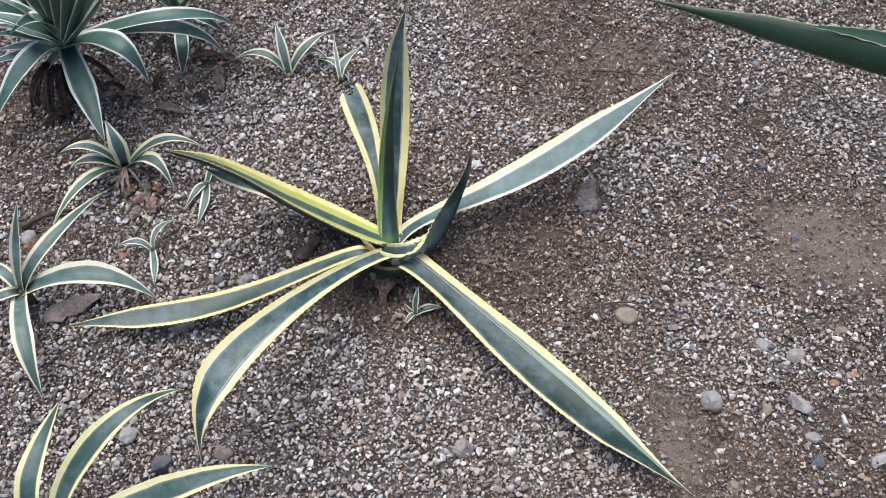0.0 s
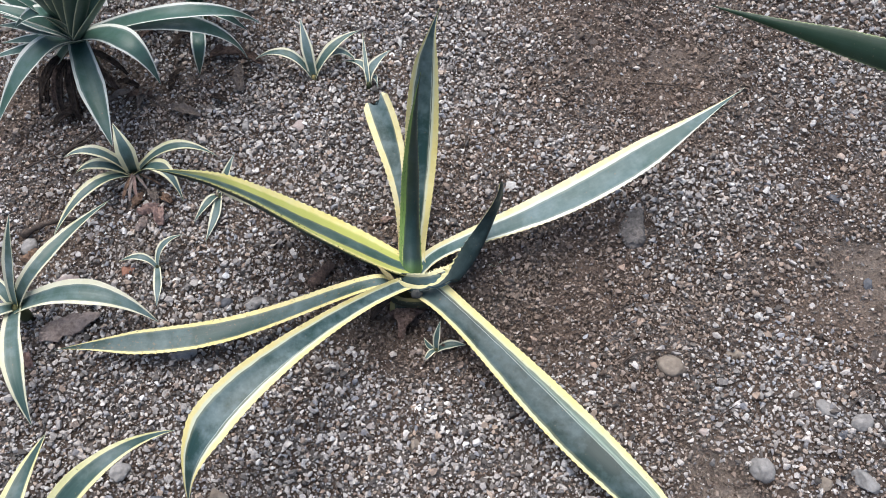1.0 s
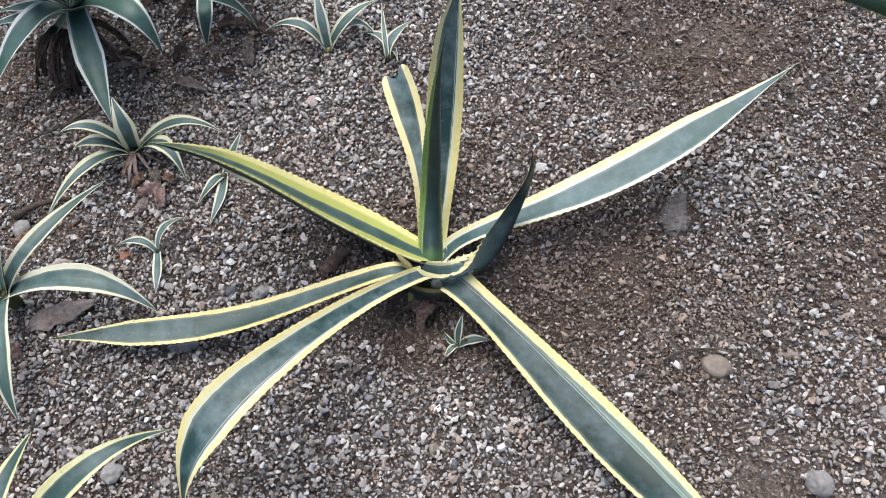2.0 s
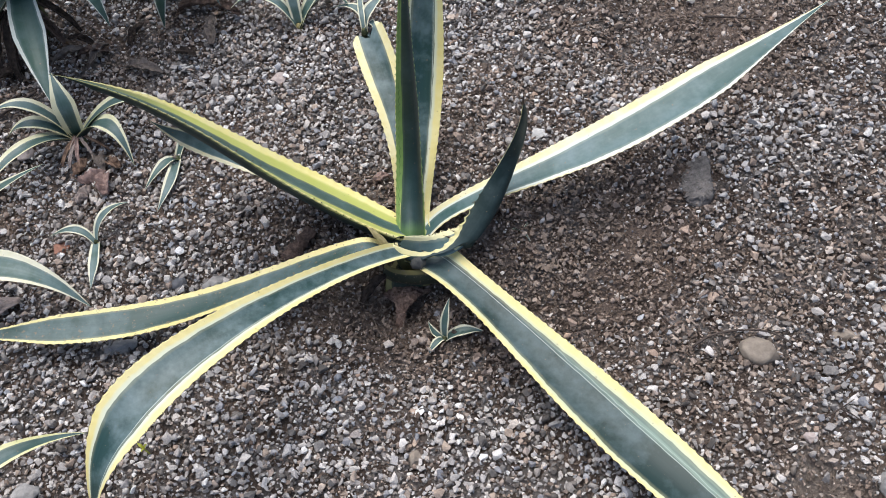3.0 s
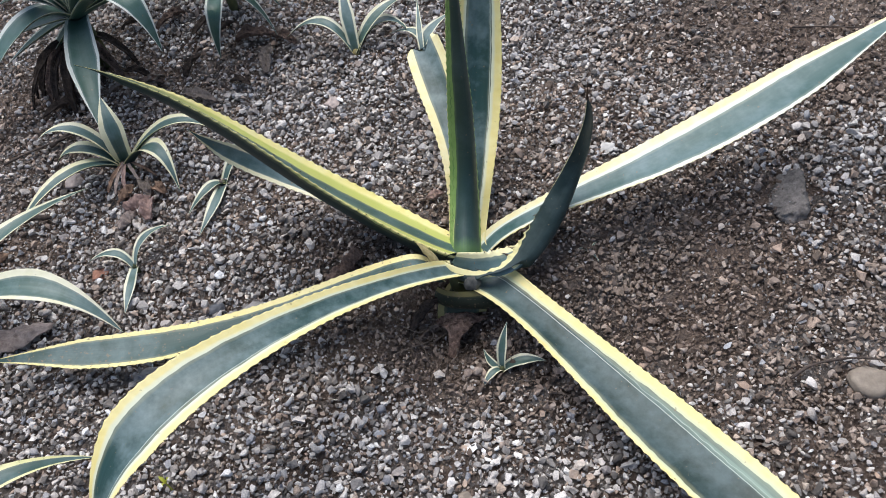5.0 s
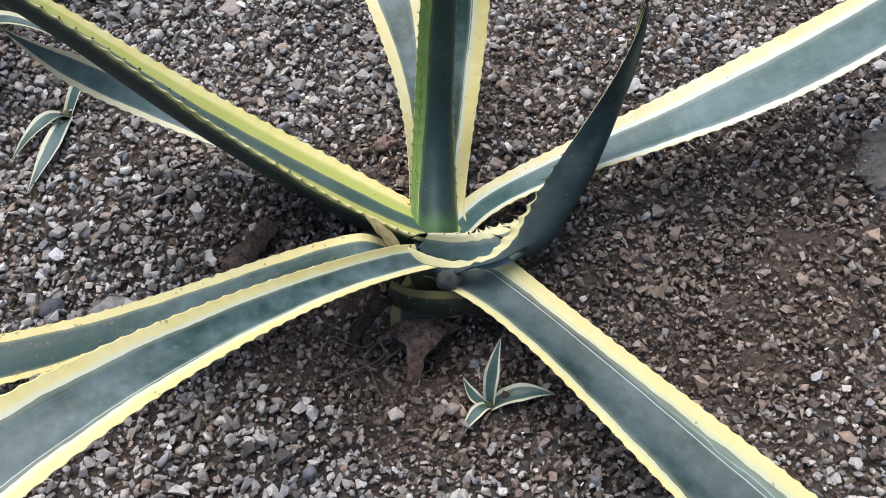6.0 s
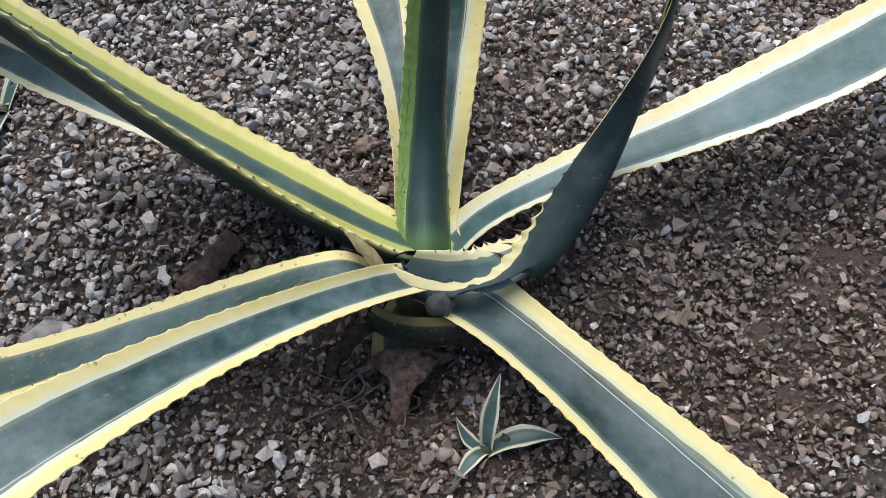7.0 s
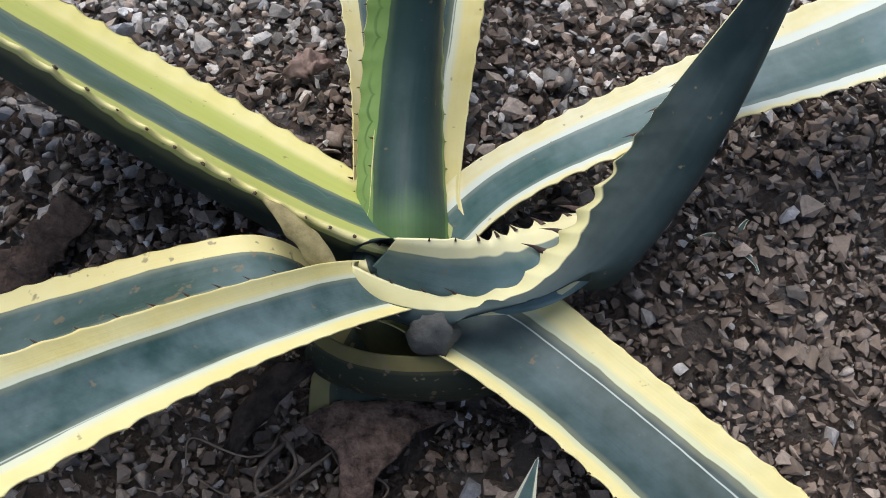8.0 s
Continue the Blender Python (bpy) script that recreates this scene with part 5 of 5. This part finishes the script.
def slab(place, dims, yaw, label, tone, seed):
    """A flat wedge of stone: broad low front, raised ridge at the back."""
    bm = bmesh.new()
    bmesh.ops.create_icosphere(bm, subdivisions=4, radius=0.5)
    broken(bm, seed, 10, 0.34)
    for v in bm.verts:
        p = v.co.copy()
        p.x *= 1.0 - 0.45 * (p.y + 0.5)
        p.z = min(p.z, 0.10 + 0.55 * (p.x + 0.25 * p.y))
        p *= 1 + 0.24 * noise.fractal(p * 4 + Vector((seed, 0, 0)), 0.6, 2.1, 5) + 0.08 * noise.cell(p * 3.5 + Vector((0, seed, 0)))
        v.co = Vector((p.x * dims[0], p.y * dims[1], p.z * dims[2]))
    me = bpy.data.meshes.new("stone")
    bm.to_mesh(me)
    bm.free()
    me.materials.append(tone)
    me.shade_smooth()
    ob = new("stone", me)
    ob.matrix_world = pose(*place, float(mound(*place)) + 0.004, 0, 0, yaw)
    return tagged(ob, label, "stone", SINGLE)


SINGLE = "larger stones among the gravel"
M_SLAB = plain("stone_slab", (0.082, 0.074, 0.067), (0.25, 0.225, 0.205), 200, 0.85, 0.9, 0.004)
slab((0.358, 0.048), (0.056, 0.060, 0.034), -12, "rough wedge-shaped grey-brown slab half sunk in soil", M_SLAB, 3.0)
M_ST_GREY = plain("stone_grey", (0.19, 0.18, 0.17), (0.37, 0.355, 0.335), 130, 0.75)
M_ST_BROWN = plain("stone_brown", (0.17, 0.138, 0.108), (0.33, 0.28, 0.225), 90, 0.75)
M_ST_PINK = plain("stone_pink", (0.36, 0.29, 0.26), (0.52, 0.45, 0.41), 110, 0.75)
M_ST_RED = plain("stone_red", (0.24, 0.115, 0.075), (0.38, 0.20, 0.14), 120, 0.8)
M_ST_DARK = plain("stone_dark", (0.070, 0.074, 0.084), (0.15, 0.153, 0.165), 90, 0.7)
M_ST_WHITE = plain("stone_white", (0.48, 0.46, 0.43), (0.68, 0.66, 0.62), 90, 0.7)
stone((0.486, -0.288), (0.030, 0.026, 0.020), 150, "smooth rounded grey pebble on the soil", M_ST_GREY, 1, True, SINGLE)
stone((0.392, -0.153), (0.034, 0.027, 0.018), 160, "rounded light brown stone beside a twig", M_ST_BROWN, 2, True, SINGLE)
stone((0.142, -0.335), (0.030, 0.024, 0.018), 20, "rounded grey-brown stone in the gravel", M_ST_GREY, 3, False, SINGLE)
stone((0.060, -0.257), (0.016, 0.014, 0.011), 60, "small pale pinkish stone", M_ST_BROWN, 4, False, SINGLE)
stone((0.188, 0.107), (0.017, 0.013, 0.011), 10, "small rough white stone in the gravel", M_ST_WHITE, 5, False, SINGLE)
stone((-0.262, -0.335), (0.034, 0.024, 0.022), 30, "dark blue-grey angular stone", M_ST_DARK, 6, False, SINGLE)
stone((-0.314, -0.292), (0.028, 0.024, 0.018), 70, "grey-brown angular stone in the gravel", M_ST_GREY, 7, False, SINGLE)
stone((-0.181, -0.325), (0.028, 0.022, 0.016), 140, "flat brown stone in the gravel", M_ST_BROWN, 8, False, SINGLE)
stone((0.616, -0.230), (0.026, 0.020, 0.015), 15, "rounded light grey stone on soil", M_ST_GREY, 9, True, SINGLE)
stone((0.602, -0.302), (0.032, 0.026, 0.018), 120, "grey angular stone on soil", M_ST_GREY, 10, False, SINGLE)
stone((0.661, -0.040), (0.018, 0.014, 0.009), 50, "dark blue-grey stone on sandy soil", M_ST_DARK, 11, False, SINGLE)
stone((0.647, 0.096), (0.022, 0.017, 0.010), 0, "dark grey stone in the gravel", M_ST_DARK, 12, False, SINGLE)
stone((-0.258, -0.133), (0.036, 0.016, 0.010), 8, "thin flat grey stone below a leaf", M_ST_GREY, 13, False, SINGLE)

stone((-0.134, 0.236), (0.022, 0.018, 0.012), 30, "pale pinkish stone in the gravel", M_ST_PINK, 14, False, SINGLE)
stone((-0.217, 0.242), (0.014, 0.030, 0.010), 0, "narrow pale grey chip of stone", M_ST_GREY, 15, False, SINGLE)
stone((-0.444, 0.138), (0.026, 0.022, 0.016), 80, "pale pinkish stone beside a young agave", M_ST_PINK, 16, False, SINGLE)
stone((-0.445, -0.023), (0.034, 0.024, 0.014), 40, "pale pinkish flat stone below a young agave", M_ST_PINK, 17, False, SINGLE)
stone((-0.361, -0.004), (0.020, 0.015, 0.008), 15, "flat reddish chip of stone under a tiny offset", M_ST_RED, 18, False, SINGLE)
stone((-0.513, 0.035), (0.026, 0.020, 0.016), 80, "rounded grey stone beside a dark stick", M_ST_GREY, 19, True, SINGLE)
stone((-0.171, -0.056), (0.026, 0.018, 0.014), 35, "grey stone behind a low leaf", M_ST_GREY, 20, False, SINGLE)
stone((-0.210, -0.056), (0.017, 0.014, 0.011), 20, "small blue-grey stone behind a low leaf", M_ST_DARK, 21, True, SINGLE)
stone((0.477, -0.136), (0.022, 0.017, 0.008), 170, "flat grey-brown stone beside a twig", M_ST_BROWN, 31, False, SINGLE)
stone((0.578, -0.211), (0.026, 0.019, 0.011), 140, "pale grey irregular stone on the soil", M_ST_GREY, 32, False, SINGLE)
stone((0.689, -0.197), (0.020, 0.016, 0.010), 0, "brown rounded stone in the soil", M_ST_BROWN, 33, False, SINGLE)
stone((0.655, -0.275), (0.015, 0.011, 0.009), 20, "small rusty red stone in the soil", M_ST_RED, 34, False, SINGLE)
stone((0.590, -0.244), (0.013, 0.011, 0.007), 60, "small blue-grey stone on the soil", M_ST_DARK, 35, False, SINGLE)
stone((0.608, -0.349), (0.018, 0.020, 0.011), 80, "grey angular stone on the soil", M_ST_GREY, 36, False, SINGLE)
stone((0.608, -0.379), (0.020, 0.020, 0.010), 120, "dark blue-grey flat stone", M_ST_DARK, 37, False, SINGLE)
stone((0.654, -0.326), (0.009, 0.016, 0.008), 10, "small white stone in the soil", M_ST_WHITE, 38, False, SINGLE)
stone((0.687, -0.383), (0.026, 0.022, 0.013), 30, "pale grey stone on bare soil", M_ST_GREY, 39, False, SINGLE)
stone((0.556, -0.305), (0.017, 0.016, 0.011), 45, "rounded brown stone in the gravel", M_ST_BROWN, 40, False, SINGLE)
stone((0.485, -0.357), (0.011, 0.010, 0.007), 0, "small white stone in the gravel", M_ST_WHITE, 41, False, SINGLE)
stone((0.493, -0.407), (0.019, 0.018, 0.011), 100, "dark brown stone in the gravel", M_ST_BROWN, 42, False, SINGLE)
stone((0.515, -0.081), (0.012, 0.012, 0.008), 40, "small white stone on dark soil", M_ST_WHITE, 43, False, SINGLE)
stone((0.422, -0.241), (0.011, 0.011, 0.007), 50, "small pale pinkish stone", M_ST_PINK, 44, False, SINGLE)
stone((0.683, -0.264), (0.017, 0.010, 0.007), 20, "small orange-brown chip of stone", M_ST_RED, 45, False, SINGLE)
stone((0.311, -0.297), (0.016, 0.012, 0.008), 15, "small white angular stone in the gravel", M_ST_WHITE, 46, False, SINGLE)
stone((0.206, -0.345), (0.014, 0.012, 0.008), 60, "small white angular stone", M_ST_WHITE, 47, False, SINGLE)
stone((-0.016, -0.350), (0.011, 0.015, 0.008), 20, "small white angular stone in the gravel", M_ST_WHITE, 48, False, SINGLE)
gravel_bed()
